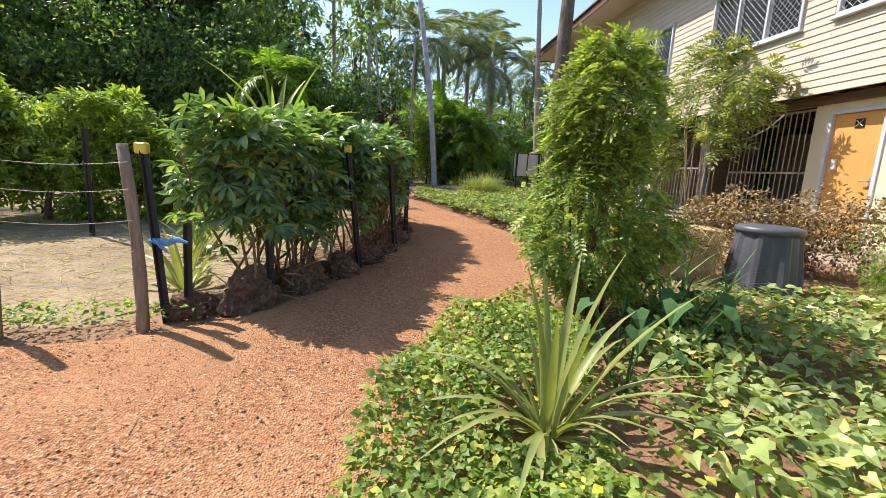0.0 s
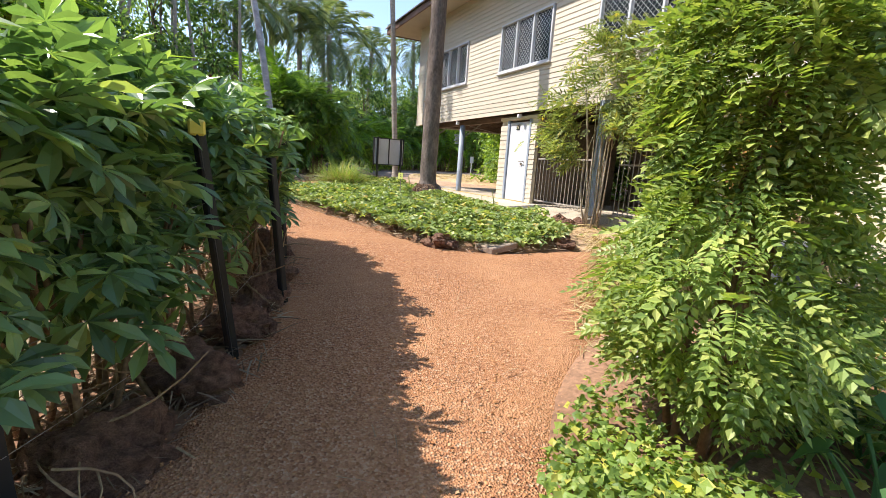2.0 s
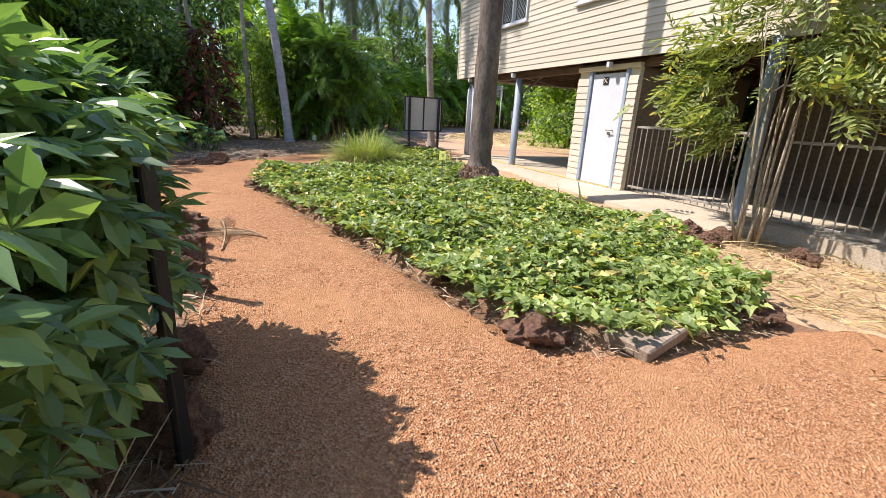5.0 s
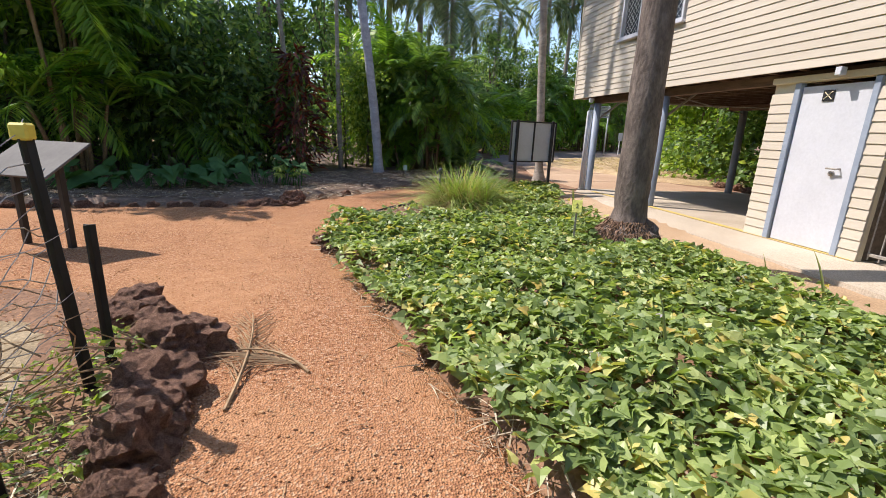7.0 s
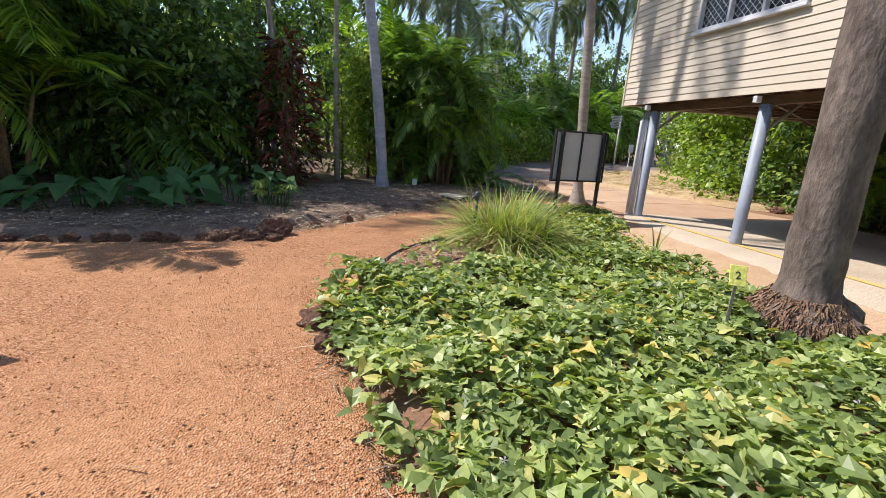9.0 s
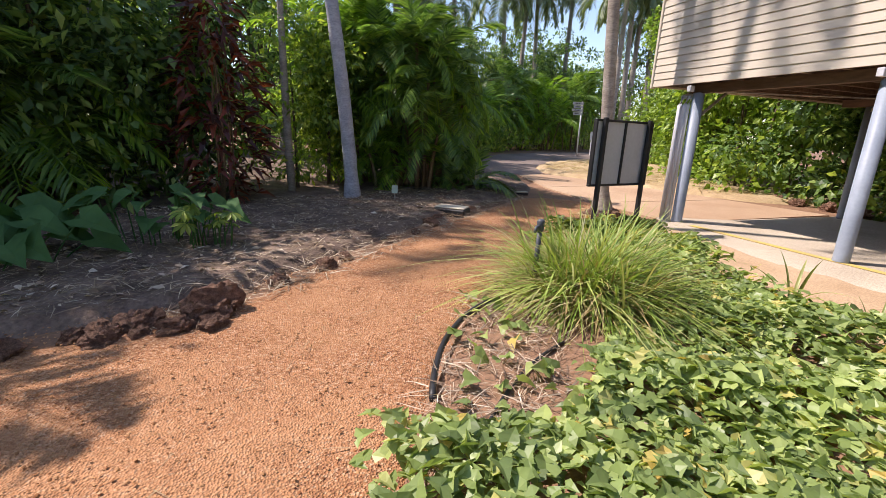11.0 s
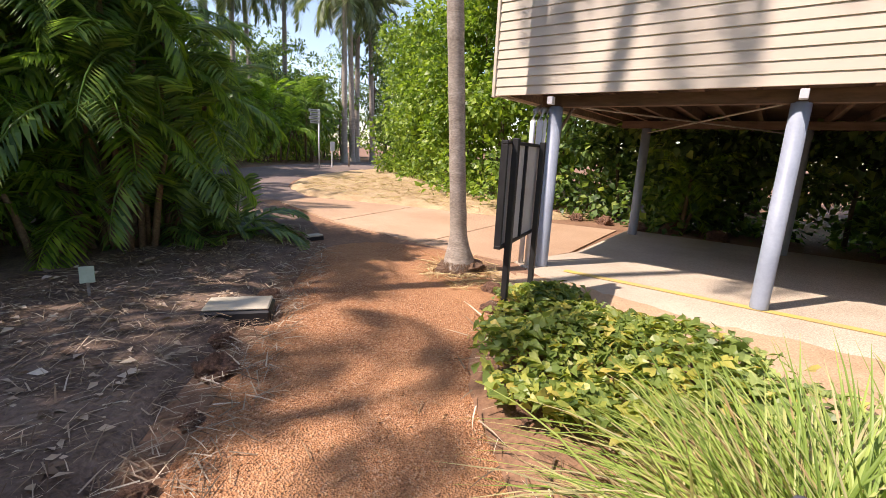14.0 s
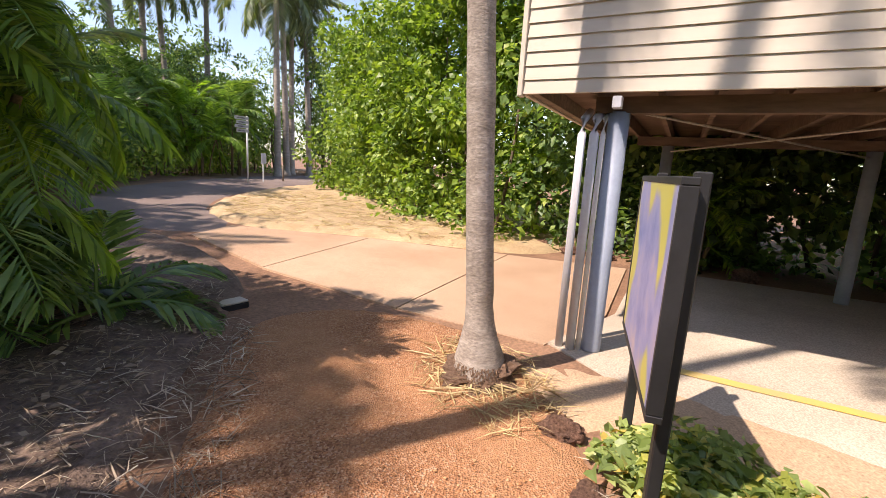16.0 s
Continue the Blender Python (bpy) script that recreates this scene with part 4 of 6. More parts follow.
def cane_palm(x, y, kind, stems, fr, h, spread, label, seed, scale=1.0):
    """A clump of cane palms: several thin stems, each with its fronds."""
    r = np.random.default_rng(seed)
    t = thing("cane_palm", label, "palm clump", (x, y, float(ground_z(x, y)) - 0.02))
    for s in range(stems):
        a, q = r.random() * 6.28, spread * r.random() ** 0.6
        hh = h * (0.35 + 0.65 * r.random())
        b = np.array([q * 0.5 * math.cos(a), q * 0.5 * math.sin(a), 0])
        e = np.array([q * math.cos(a), q * math.sin(a), hh])
        part("cane", mesh_of("cane", *tube(curve_stem(b, e, (0, 0, 0.1 * hh), 6), np.linspace(0.045, 0.03, 6), 6), M["stem"], True), t)
        for i in range(fr):
            m = pose(*e) @ pose(0, 0, 0, 0, 0, 360 * i / fr + r.normal() * 25) @ pose(0, 0, 0, r.normal() * 16 + 42 - 60 * (i % 3) / 2, 0, 0) @ Matrix.Scale(scale * (0.75 + 0.45 * r.random()), 4)
            # every fourth areca frond takes the lighter copy, as if sun caught it
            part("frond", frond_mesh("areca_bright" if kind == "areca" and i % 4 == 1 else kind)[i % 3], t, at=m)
    return t


def carpet(name, outline, count, template, size, mat, label, category, height, seed, lean=0.45, keep=None, spill=0.0):
    """Leaves over a bed at varied height, as one uncountable mass."""
    r = np.random.default_rng(seed)
    p = points_in(outline, count, 2, seed)
    p = p + r.normal(size=p.shape) * spill
    if keep is not None:
        p = p[keep(p[:, 0], p[:, 1])]
    lump = 0.5 + 0.5 * np.sin(p[:, 0] * 2.3 + 1.7 * np.sin(p[:, 1] * 1.9)) * np.sin(p[:, 1] * 2.9 + p[:, 0])
    z = ground_z(p[:, 0], p[:, 1]) + 0.07 + height * (0.25 + 0.75 * lump) * (0.35 + 0.65 * r.random(len(p)) ** 0.6)
    pos = np.column_stack([p, z])
    rot, sz = basis(rand_dirs(len(p), r, 0.35), ups(len(p), r, lean)), size * (0.5 + 0.85 * r.random(len(p)))
    kinds = template if isinstance(template, list) else [template]
    sets = [scatter(q, pos[k::len(kinds)], rot[k::len(kinds)], sz[k::len(kinds)]) for k, q in enumerate(kinds)]
    return tagged(new(name, leaves_mesh(name, sets, M[mat])), label, category, kind="stuff")


def cassava_hedge():
    """The clipped row of cassava along the fence, plant by plant."""
    r = np.random.default_rng(11)
    line = [(-1.05, 3.98), (-0.82, 4.65), (-0.52, 5.35), (-0.25, 6.1), (-0.18, 6.85), (-0.25, 7.55)]
    for i, (x, y) in enumerate(line):
        t = thing("cassava_plant", "cassava plant with hand-shaped green leaves on thin stems", "shrub", (x, y, float(ground_z(x, y))), group="cassava row along the fence", turn=-22 if i < 3 else 0)
        for s in range(15):
            b = np.array([r.normal() * 0.16, r.normal() * 0.3, 0])
            e = np.array([r.normal() * 0.25, r.normal() * 0.36, 0.9 + 0.45 * r.random()])
            ln = curve_stem(b, e, (r.normal() * 0.06, r.normal() * 0.06, 0), 5)
            part("stem", mesh_of("stem", *tube(ln, np.linspace(0.014, 0.007, 5), 5), M["stem"], True), t)
        n = 620
        u = r.random(n)
        th = r.random(n) * 2 * np.pi
        rad = np.sqrt(r.random(n))
        pos = np.column_stack([np.cos(th) * rad * 0.47, (r.random(n) - 0.5) * 1.1, 0.72 + 0.86 * u ** 0.75 - 0.25 * rad ** 2])
        low = r.random(n) < 0.12
        pos[low, 2] -= 0.3 * r.random(low.sum())
        # the foliage stands back where the fence pickets press in
        turn = radians(-22 if i < 3 else 0)
        wx, wy = x + pos[:, 0] * math.cos(turn) - pos[:, 1] * math.sin(turn), y + pos[:, 0] * math.sin(turn) + pos[:, 1] * math.cos(turn)
        clear = (np.hypot(wx + 0.36, wy - 4.72) < 0.26) | ((np.abs(wy - 4.5) < 0.32) & (wx > -0.42)) | (np.hypot(wx - 0.05, wy - 5.5) < 0.22)
        pos[clear, 0] -= 0.3
        out = pos - np.array([0, 0, 0.75])
        A = out * np.array([1, 0.6, 0.3]) + r.normal(size=(n, 3)) * 0.25 + np.array([0.10, -0.05, 0.0])
        U = ups(n, r, 0.25) + out * 0.4
        part("foliage", leaves_mesh("foliage", [scatter(palmate_leaf(7), pos, basis(A, U), 0.105 + 0.09 * r.random(n))], M["cassava"]), t, "drooping hand-shaped green leaves")


def rosette(name, x, y, n, length, width, mat, label, category, seed, arch=(0.2, 0.9), z=None, spread=0.05, lift=(10, 70), segs=6, fold=0.6):
    """A rosette or tuft of strap leaves, each leaf a part."""
    r = np.random.default_rng(seed)
    t = thing(name, label, category, (x, y, (float(ground_z(x, y)) + 0.04) if z is None else z))
    blades = [mesh_of("leaf", *blade(width, a, segs, fold), M[mat], True) for a in np.linspace(arch[0], arch[1], 5)]
    for i in range(n):
        k = i / max(1, n - 1)
        a = i * 137.5 + r.normal() * 10
        tilt = lift[0] + (lift[1] - lift[0]) * k + r.normal() * 7
        m = pose(0, 0, 0, 0, 0, a) @ pose(0, spread * r.random(), 0, -tilt, 0, 0) @ Matrix.Scale(length * (0.65 + 0.5 * r.random()), 4)
        part("leaf", blades[min(4, int(k * 5))], t, at=m)
    return t


def tussock(name, x, y, n, length, width, mat, label, seed, spread=0.25, lean=0.5, drymat=None, z=None):
    """A thick tuft of thin blades: green ones over a dry skirt."""
    r = np.random.default_rng(seed)
    z0 = float(ground_z(x, y)) + 0.03 if z is None else z
    t = thing(name, label, "grass clump", (x, y, z0))
    def tuft(k, ln, lo, hi, w):
        P = np.column_stack([r.normal(size=(k, 2)) * spread * 0.6, np.zeros(k)])
        sets = []
        for arch in (0.25, 0.55, 0.9, 1.2):
            q = P[r.integers(0, k, k // 4)]
            a = r.random(len(q)) * 2 * np.pi
            hor = np.column_stack([np.cos(a), np.sin(a), np.zeros(len(q))]) + q * 1.5
            hor /= np.linalg.norm(hor, axis=1, keepdims=True)
            ti = lo + (hi - lo) * r.random(len(q)) ** 0.8
            up = np.column_stack([hor[:, 0] * np.sin(ti), hor[:, 1] * np.sin(ti), np.cos(ti)])
            ah = np.column_stack([hor[:, 0] * np.cos(ti), hor[:, 1] * np.cos(ti), -np.sin(ti)])
            side = np.cross(ah, up)
            sets.append(scatter(blade(w, arch, 5, 0.3), q, np.stack([side, ah, up], 2), ln * (0.55 + 0.6 * r.random(len(q)))))
        return sets
    part("blade_tuft", leaves_mesh("blade_tuft", tuft(n, length, 0.05, lean, width), M[mat]), t)
    if drymat:
        part("dry_skirt", leaves_mesh("dry_skirt", tuft(int(n * 1.6), length * 0.9, lean * 0.6, 1.45, width), M[drymat]), t, "dry straw-coloured lower blades")
    return t


def pinnate_shrub(x, y, h, rad, n, size, mat, label, seed, low=0.25, stems=12, bend=0.0, clumps=None, template=None, trunkmat="stem"):
    r = np.random.default_rng(seed)
    t = thing("shrub", label, "shrub", (x, y, float(ground_z(x, y)) + 0.02))
    tips = []
    for s in range(stems):
        a = r.random() * 6.28
        b = np.array([math.cos(a), math.sin(a), 0]) * 0.12
        e = np.array([math.cos(a) * rad * 0.7 * r.random(), math.sin(a) * rad * 0.7 * r.random(), h * (0.6 + 0.35 * r.random())])
        tips.append(e)
        part("stem", mesh_of("stem", *tube(curve_stem(b, e, r.normal(size=3) * 0.08, 6), np.linspace(0.02, 0.006, 6), 6), M[trunkmat], True), t)
    if clumps is None:
        u = r.random(n)
        zz = h * (low + (1 - low) * u)
        prof = rad * (1.15 - 0.5 * u) * (0.55 + 0.55 * np.sin(np.pi * np.clip(u * 0.85 + 0.12, 0, 1))) * (1 + 0.25 * np.sin(zz * 6 + seed))
        a = r.random(n) * 2 * np.pi
        q = prof * (0.45 + 0.55 * np.sqrt(r.random(n))) * (1 + 0.2 * np.sin(a * 3 + zz * 4))
        pos = np.column_stack([np.cos(a) * q, np.sin(a) * q, zz])
    else:
        c = np.array(clumps, float)
        k = r.integers(0, len(c), n)
        pos = c[k, :3] + r.normal(size=(n, 3)) * c[k, 3:4] * 0.5
    out = pos * np.array([1, 1, 0])
    A = out / (np.linalg.norm(out, axis=1, keepdims=True) + 1e-6) + r.normal(size=(n, 3)) * 0.5 + np.array([0, 0, -0.15])
    part("foliage", leaves_mesh("foliage", [scatter(template or pinnate_leaf(7, 0.27, 0.135), pos, basis(A, ups(n, r, 0.5)), size * (0.6 + 0.7 * r.random(n)))], M[mat]), t)
    return t


def hedge(name, line, height, depth, clump, per, leaf, mat, label, seed, low=0.1, rad=0.75, category="hedge", template=None):
    """A wall of foliage along a line, with stems inside."""
    r = np.random.default_rng(seed)
    p = np.array(line, float)
    seg = np.linalg.norm(np.diff(p, axis=0), axis=1)
    cum = np.concatenate([[0], np.cumsum(seg)])
    o = p[0]
    t = thing(name, label, category, (o[0], o[1], float(ground_z(o[0], o[1]))))
    s = r.random(clump) * cum[-1]
    X = np.interp(s, cum, p[:, 0]) - o[0] + r.normal(size=clump) * depth
    Y = np.interp(s, cum, p[:, 1]) - o[1] + r.normal(size=clump) * depth
    top = height * (0.8 + 0.2 * np.sin(s * 1.3) + 0.12 * np.sin(s * 3.7))
    Z = low + (top - low) * r.random(clump) ** 0.85
    c = np.column_stack([X, Y, Z])
    part("foliage", leaves_mesh("foliage", [leaf_cloud(template or oval_leaf(0.5), c, rad * (0.5 + 0.7 * r.random(clump)), [per] * clump, leaf, r)], M[mat]), t)
    for q in np.arange(0.3, cum[-1], 0.9):
        x, y = np.interp(q, cum, p[:, 0]) - o[0], np.interp(q, cum, p[:, 1]) - o[1]
        part("stem", mesh_of("stem", *tube(curve_stem((x, y, -0.05), (x + r.normal() * 0.3, y + r.normal() * 0.3, height * 0.7), r.normal(size=3) * 0.15, 6), np.linspace(0.05, 0.015, 6), 6), M["bark"], True), t)
    return t


# garden beside the start
cassava_hedge()
pinnate_shrub(1.56, 3.20, 2.15, 0.39, 3300, 0.155, "neem", "bushy green shrub with feathery pinnate leaves", 41, 0.16, template=pinnate_leaf(5, 0.27, 0.15, 0.45))
rosette("pineapple_plant", 0.74, 1.74, 48, 0.86, 0.04, "agave", "spiky yellow-green strap-leaved plant in the bed", "strap plant", 42, (0.2, 1.0), lift=(8, 80), z=0.27)
rosette("pineapple_plant", -1.66, 3.85, 22, 0.8, 0.06, "agave", "pale striped strap-leaved plant by the fence", "strap plant", 43, (0.15, 0.7), lift=(8, 60))
rosette("pineapple_plant", -2.0, 5.0, 20, 0.85, 0.05, "agave", "pale green strap-leaved plant behind the fence", "strap plant", 44, (0.2, 0.7), lift=(5, 55))
tussock("flax_clump", 2.3, 3.22, 380, 0.8, 0.022, "forest", "dark green flax clump with long arching blades", 45, 0.3, 1.1)
rosette("sugar_cane", -1.35, 5.6, 16, 1.3, 0.06, "bright", "tall bright green cane leaves above the row", "cane plant", 46, (0.2, 0.8), z=1.45, lift=(3, 35))
carpet("garden_plants", [(1.2, -2), (1.0, 0.9), (1.5, 2.3), (2.5, 3.3), (4.2, 3.5), (6.3, 2.8), (6.3, -2)], 9500, heart_leaf(), 0.07, "vine", "broad-leaved green garden plants", "ground cover", 0.34, 22)
carpet("low_weeds", [(1.0, -2), (0.9, 0.9), (1.2, 2.4), (2.0, 3.6), (4.4, 4.2), (6.3, 4.2), (6.3, -2)], 9000, oval_leaf(0.75), 0.05, "groundcover", "small mixed green weeds between larger plants", "ground cover", 0.16, 24, lean=0.6)
carpet("creeping_pinto", [(0.35, -1.0), (0.05, 0.2), (-0.2, 1.2), (0.05, 2.2), (0.36, 2.9), (0.8, 3.4), (1.35, 3.6), (1.2, 2.4), (0.85, 1.4), (0.9, 0.5), (1.0, -1)], 16000, oval_leaf(0.75), 0.042, "groundcover", "yellow-green creeping plant spilling on the path", "ground cover", 0.36, 23, lean=0.7, keep=lambda x, y: np.hypot(x - 0.74, y - 1.74) > 0.22)
carpet("yellow_blossom", [(0.25, 0.9), (0.2, 2.2), (0.8, 3.2), (1.2, 2.6), (0.9, 1.0)], 45, oval_leaf(0.9), 0.035, "yellow_petal", "tiny yellow flowers in the creeper", "flowers", 0.42, 25)
for k, (x, y, s) in enumerate([(1.85, 2.45, 0.16), (2.15, 2.8, 0.17), (1.45, 2.5, 0.13), (1.3, 2.1, 0.13)]):
    t = thing("taro_plant", "taro with large heart-shaped leaves on stalks", "leafy plant", (x, y, float(ground_z(x, y))), group="taro in the bed")
    r = np.random.default_rng(60 + k)
    for i in range(5):
        a = i * 1.3 + k
        e = np.array([math.cos(a) * 0.22, math.sin(a) * 0.22, 0.32 + 0.2 * r.random()])
        part("stalk", mesh_of("stalk", *tube(curve_stem((0, 0, 0), e, (0, 0, 0.05), 5), 0.008, 5), M["squash"]), t)
        part("leaf", leaves_mesh("leaf", [scatter(heart_leaf(), e[None], basis(np.array([[math.cos(a), math.sin(a), -0.7]]), np.array([[0.2 * math.cos(a), 0.2 * math.sin(a), 1.0]])), s)], M["squash"]), t)
hedge("green_bush", [(4.5, 3.5), (5.1, 3.2)], 0.75, 0.15, 16, 70, 0.075, "bright", "bright yellow-green leafy bush", 47, 0.15, 0.25, "bush", pinnate_leaf(6))
hedge("dry_vine_heap", [(3.9, 5.25), (4.9, 5.0), (5.9, 4.6)], 0.95, 0.2, 80, 130, 0.055, "dead_vine", "brown dried vine tangled over a rail", 48, 0.1, 0.32, "dead vine")
hedge("trellis_vine", [(-5.8, 6.3), (-4.4, 7.0), (-3.1, 7.6), (-2.0, 8.4)], 1.75, 0.25, 95, 75, 0.13, "bright", "bright green climbing plants on a garden trellis", 49, 0.15, 0.45, "climbing plants", palmate_leaf(5))
hedge("trellis_vine", [(-8.5, 5.2), (-6.2, 6.0)], 1.7, 0.25, 50, 70, 0.15, "bright", "bright green climbing plants by the lawn", 50, 0.15, 0.45, "climbing plants", palmate_leaf(5))

# the small tree in front of the cage
pinnate_shrub(6.0, 8.15, 3.3, 0.85, 900, 0.27, "sapling", "slender many-stemmed sapling with drooping greyish leaves", 51, stems=10,
    clumps=[(-0.25, 0.95, 1.75, 0.38), (-0.2, 0.75, 2.15, 0.4), (-0.1, 0.35, 2.6, 0.5), (0.0, 0.1, 3.05, 0.5), (0.0, 0.0, 3.4, 0.35), (-0.1, -0.35, 2.75, 0.4), (0.0, -1.15, 2.6, 0.3), (-0.1, -0.95, 2.25, 0.3), (-0.2, -0.65, 1.8, 0.3), (-0.1, -0.3, 2.1, 0.3), (-0.3, 0.45, 1.4, 0.25)], template=pinnate_leaf(4, 0.45, 0.15, 0.5), trunkmat="pale_stem")

# the sweet potato bed
VINE_KEEP = lambda x, y: ~((np.hypot(x - 4.35, y - 11.8) < 0.42) | (np.hypot(x - 1.55, (y - 13.9) / 0.9) < 0.75) | (np.hypot(x - 2.75, y - 14.75) < 0.5) | (np.hypot(x - 2.1, y - 14.3) < 0.72) | ((y > 14.75) & (x < 3.9)) | ((y > 15.1) & (x < 5.0))) & (np.sin(x * 3.1 + 1.3 * np.sin(y * 1.2)) * np.sin(y * 2.3 + 0.7 * x) > -0.93)
carpet("sweet_potato_vine", BED_B, 31000, [lobed_leaf(), heart_leaf()], 0.082, "vine", "dense green sweet potato vine covering the bed", "ground cover", 0.30, 21, keep=VINE_KEEP, lean=0.55, spill=0.075)
carpet("yellowing_vine", [(3.3, 15.55), (3.35, 16.0), (3.95, 16.5), (4.9, 16.75), (5.6, 16.7), (5.45, 15.9), (4.85, 15.0), (4.1, 14.95)], 3000, [lobed_leaf(), heart_leaf()], 0.08, "mound_leaf", "low mound of yellowing vine beside the sign board", "ground cover", 0.36, 30, lean=0.6, spill=0.06)
carpet("vine_flower", [(2.0, 7.6), (1.5, 10), (1.2, 12), (3.5, 13), (4.6, 10), (4.4, 8)], 40, palmate_leaf(5), 0.035, "petal", "pale mauve sweet potato flowers", "flowers", 0.33, 26)
tussock("lemongrass", 3.05, 14.62, 1900, 1.0, 0.012, "grass", "lemongrass clump with arching green and dry blades", 52, 0.3, 0.68, "drygrass")
for k, (x, y, n, ln) in enumerate([(2.75, 9.1, 12, 0.55), (3.1, 7.9, 12, 0.5), (5.15, 10.6, 4, 0.5), (5.0, 9.9, 4, 0.55), (4.7, 13.4, 14, 0.4), (4.9, 14.1, 10, 0.55), (3.0, 8.6, 8, 0.45)]):
    rosette("spider_lily", x, y, n, ln, 0.04, "agave", "small striped strap-leaved lily among vines", "strap plant", 70 + k, (0.25, 0.9), lift=(5, 65))

carpet("fence_weeds", [(-4.5, 2.85), (-1.7, 2.9), (-1.2, 3.3), (-1.7, 3.35), (-4.5, 3.2)], 900, oval_leaf(0.5), 0.05, "bright", "low green weeds along the fence line", "weeds", 0.08, 27, lean=0.8)
carpet("rock_weeds", [(-0.7, 8.6), (-0.2, 8.5), (0.15, 9.2), (-0.1, 10.0), (-0.7, 10.3)], 500, oval_leaf(0.5), 0.06, "bright", "small weeds growing between the rocks", "weeds", 0.16, 28, lean=0.8)
carpet("edge_weeds", [(1.3, 13.2), (2.2, 13.0), (2.6, 14.2), (2.2, 15.2), (1.6, 14.4)], 70, heart_leaf(), 0.085, "vine", "stray vine leaves on the bare corner", "ground cover", 0.14, 29, lean=0.7)
# palms
palm(4.33, 11.8, 15.0, 0.195, "bark_dark", "royal", 14, (0.5, 0.7), "tall palm with dark fissured trunk beside the house", 1, 0.24, wob=0.045)
palm(5.99, 17.92, 16.0, 0.102, "bark_grey", "royal", 12, (-0.7, 0.85), "slender grey ringed palm with a root flare", 2, 0.12, bow=1.0)
palm(2.05, 20.2, 16.0, 0.125, "bark_white", "areca", 12, (-2.6, 1.0), "pale leaning palm trunk among leaf litter", 3, 0.05)
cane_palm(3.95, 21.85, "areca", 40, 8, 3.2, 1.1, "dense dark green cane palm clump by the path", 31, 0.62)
# added palm whose sunlit look comes from the lighter leaflet colour
cane_palm(3.0, 22.7, "areca_bright", 12, 8, 3.9, 0.9, "bright green cane palm, coloured as sunlit, above the dark clump", 38, 0.85)
cane_palm(4.75, 21.6, "low", 7, 7, 0.5, 0.6, "low dark fan of palm leaves at the path edge", 32, 0.8)
cane_palm(3.0, 21.5, "areca_bright", 4, 6, 0.9, 0.5, "small bright green palm under trees", 33, 0.7)
cane_palm(2.6, 24.0, "areca_bright", 7, 8, 3.6, 1.0, "tall bright green cane palm in sun", 34, 0.95)
cane_palm(-3.9, 17.4, "areca_bright", 9, 8, 3.9, 0.9, "yellow-green fishtail palm above the garden row", 35, 0.85)
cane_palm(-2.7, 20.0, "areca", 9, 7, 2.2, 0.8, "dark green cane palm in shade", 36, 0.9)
cane_palm(12.2, 16.2, "areca_bright", 3, 6, 1.2, 0.3, "small palm behind the house posts", 37, 0.55)

for x, y, rr, hh, mt, lb in ((4.33, 11.8, 0.37, 0.38, "bark_dark", "dark lumpy root boss of the palm"), (5.99, 17.92, 0.3, 0.13, "root", "brown fibrous root mound of the palm")):
    me = rock_mesh("root_mound", M[mt], 31, 0.5, 4)
    ob = new("root_mound", me)
    ob.matrix_basis = pose(x, y, float(ground_z(x, y)) + 0.02) @ Matrix.Diagonal((rr, rr, hh, 1))
    tagged(ob, lb, "palm roots")

# left bed under the trees
def big_leaf_patch(name, x, y, n, rad, s, mat, label, seed, h=0.45):
    r = np.random.default_rng(seed)
    t = thing(name, label, "leafy plant", (x, y, float(ground_z(x, y)) + 0.05))
    for i in range(n):
        a, q = r.random() * 6.28, rad * math.sqrt(r.random())
        e = np.array([q * math.cos(a) * 1.5, q * math.sin(a) * 0.6, h * (0.4 + 0.6 * r.random())])
        part("stalk", mesh_of("stalk", *tube(curve_stem((e[0] * 0.8, e[1] * 0.8, -0.05), e, (0, 0, 0.03), 4), 0.007, 4), M["squash"]), t)
        part("leaf", leaves_mesh("leaf", [scatter(palmate_leaf(9) if mat == "bright" else heart_leaf(), e[None], basis(np.array([[math.cos(a), math.sin(a) - 0.4, -0.3]]), np.array([[r.normal() * 0.3, -0.4, 1.0]])), s * (0.7 + 0.5 * r.random()))], M[mat]), t)
    return t


big_leaf_patch("pumpkin_plant", -2.5, 16.6, 46, 1.05, 0.42, "squash", "pumpkin plant with broad round leaves in shade", 81)
big_leaf_patch("pumpkin_plant", -0.5, 17.1, 30, 0.5, 0.24, "squash", "grey-green leafy plant in the mulch bed", 82, 0.6)
big_leaf_patch("seedling", 0.05, 16.85, 14, 0.22, 0.15, "bright", "small bright-leaved plant in the mulch bed", 83, 0.5)
pinnate_shrub(-0.1, 19.9, 3.1, 0.55, 560, 0.36, "cordyline", "tall red-brown cordyline shrub", 84, 0.05, 9, template=oval_leaf(0.24, 0.3))
hedge("garden_bush", [(0.9, 21.3), (1.7, 21.9), (2.5, 22.8)], 3.5, 0.4, 80, 100, 0.13, "bright", "rounded green bush behind the pale palm", 85, 0.3, 0.6, "bush")
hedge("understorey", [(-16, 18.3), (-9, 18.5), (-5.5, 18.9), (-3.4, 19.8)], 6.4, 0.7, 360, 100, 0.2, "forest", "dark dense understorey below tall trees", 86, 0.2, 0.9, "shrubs")

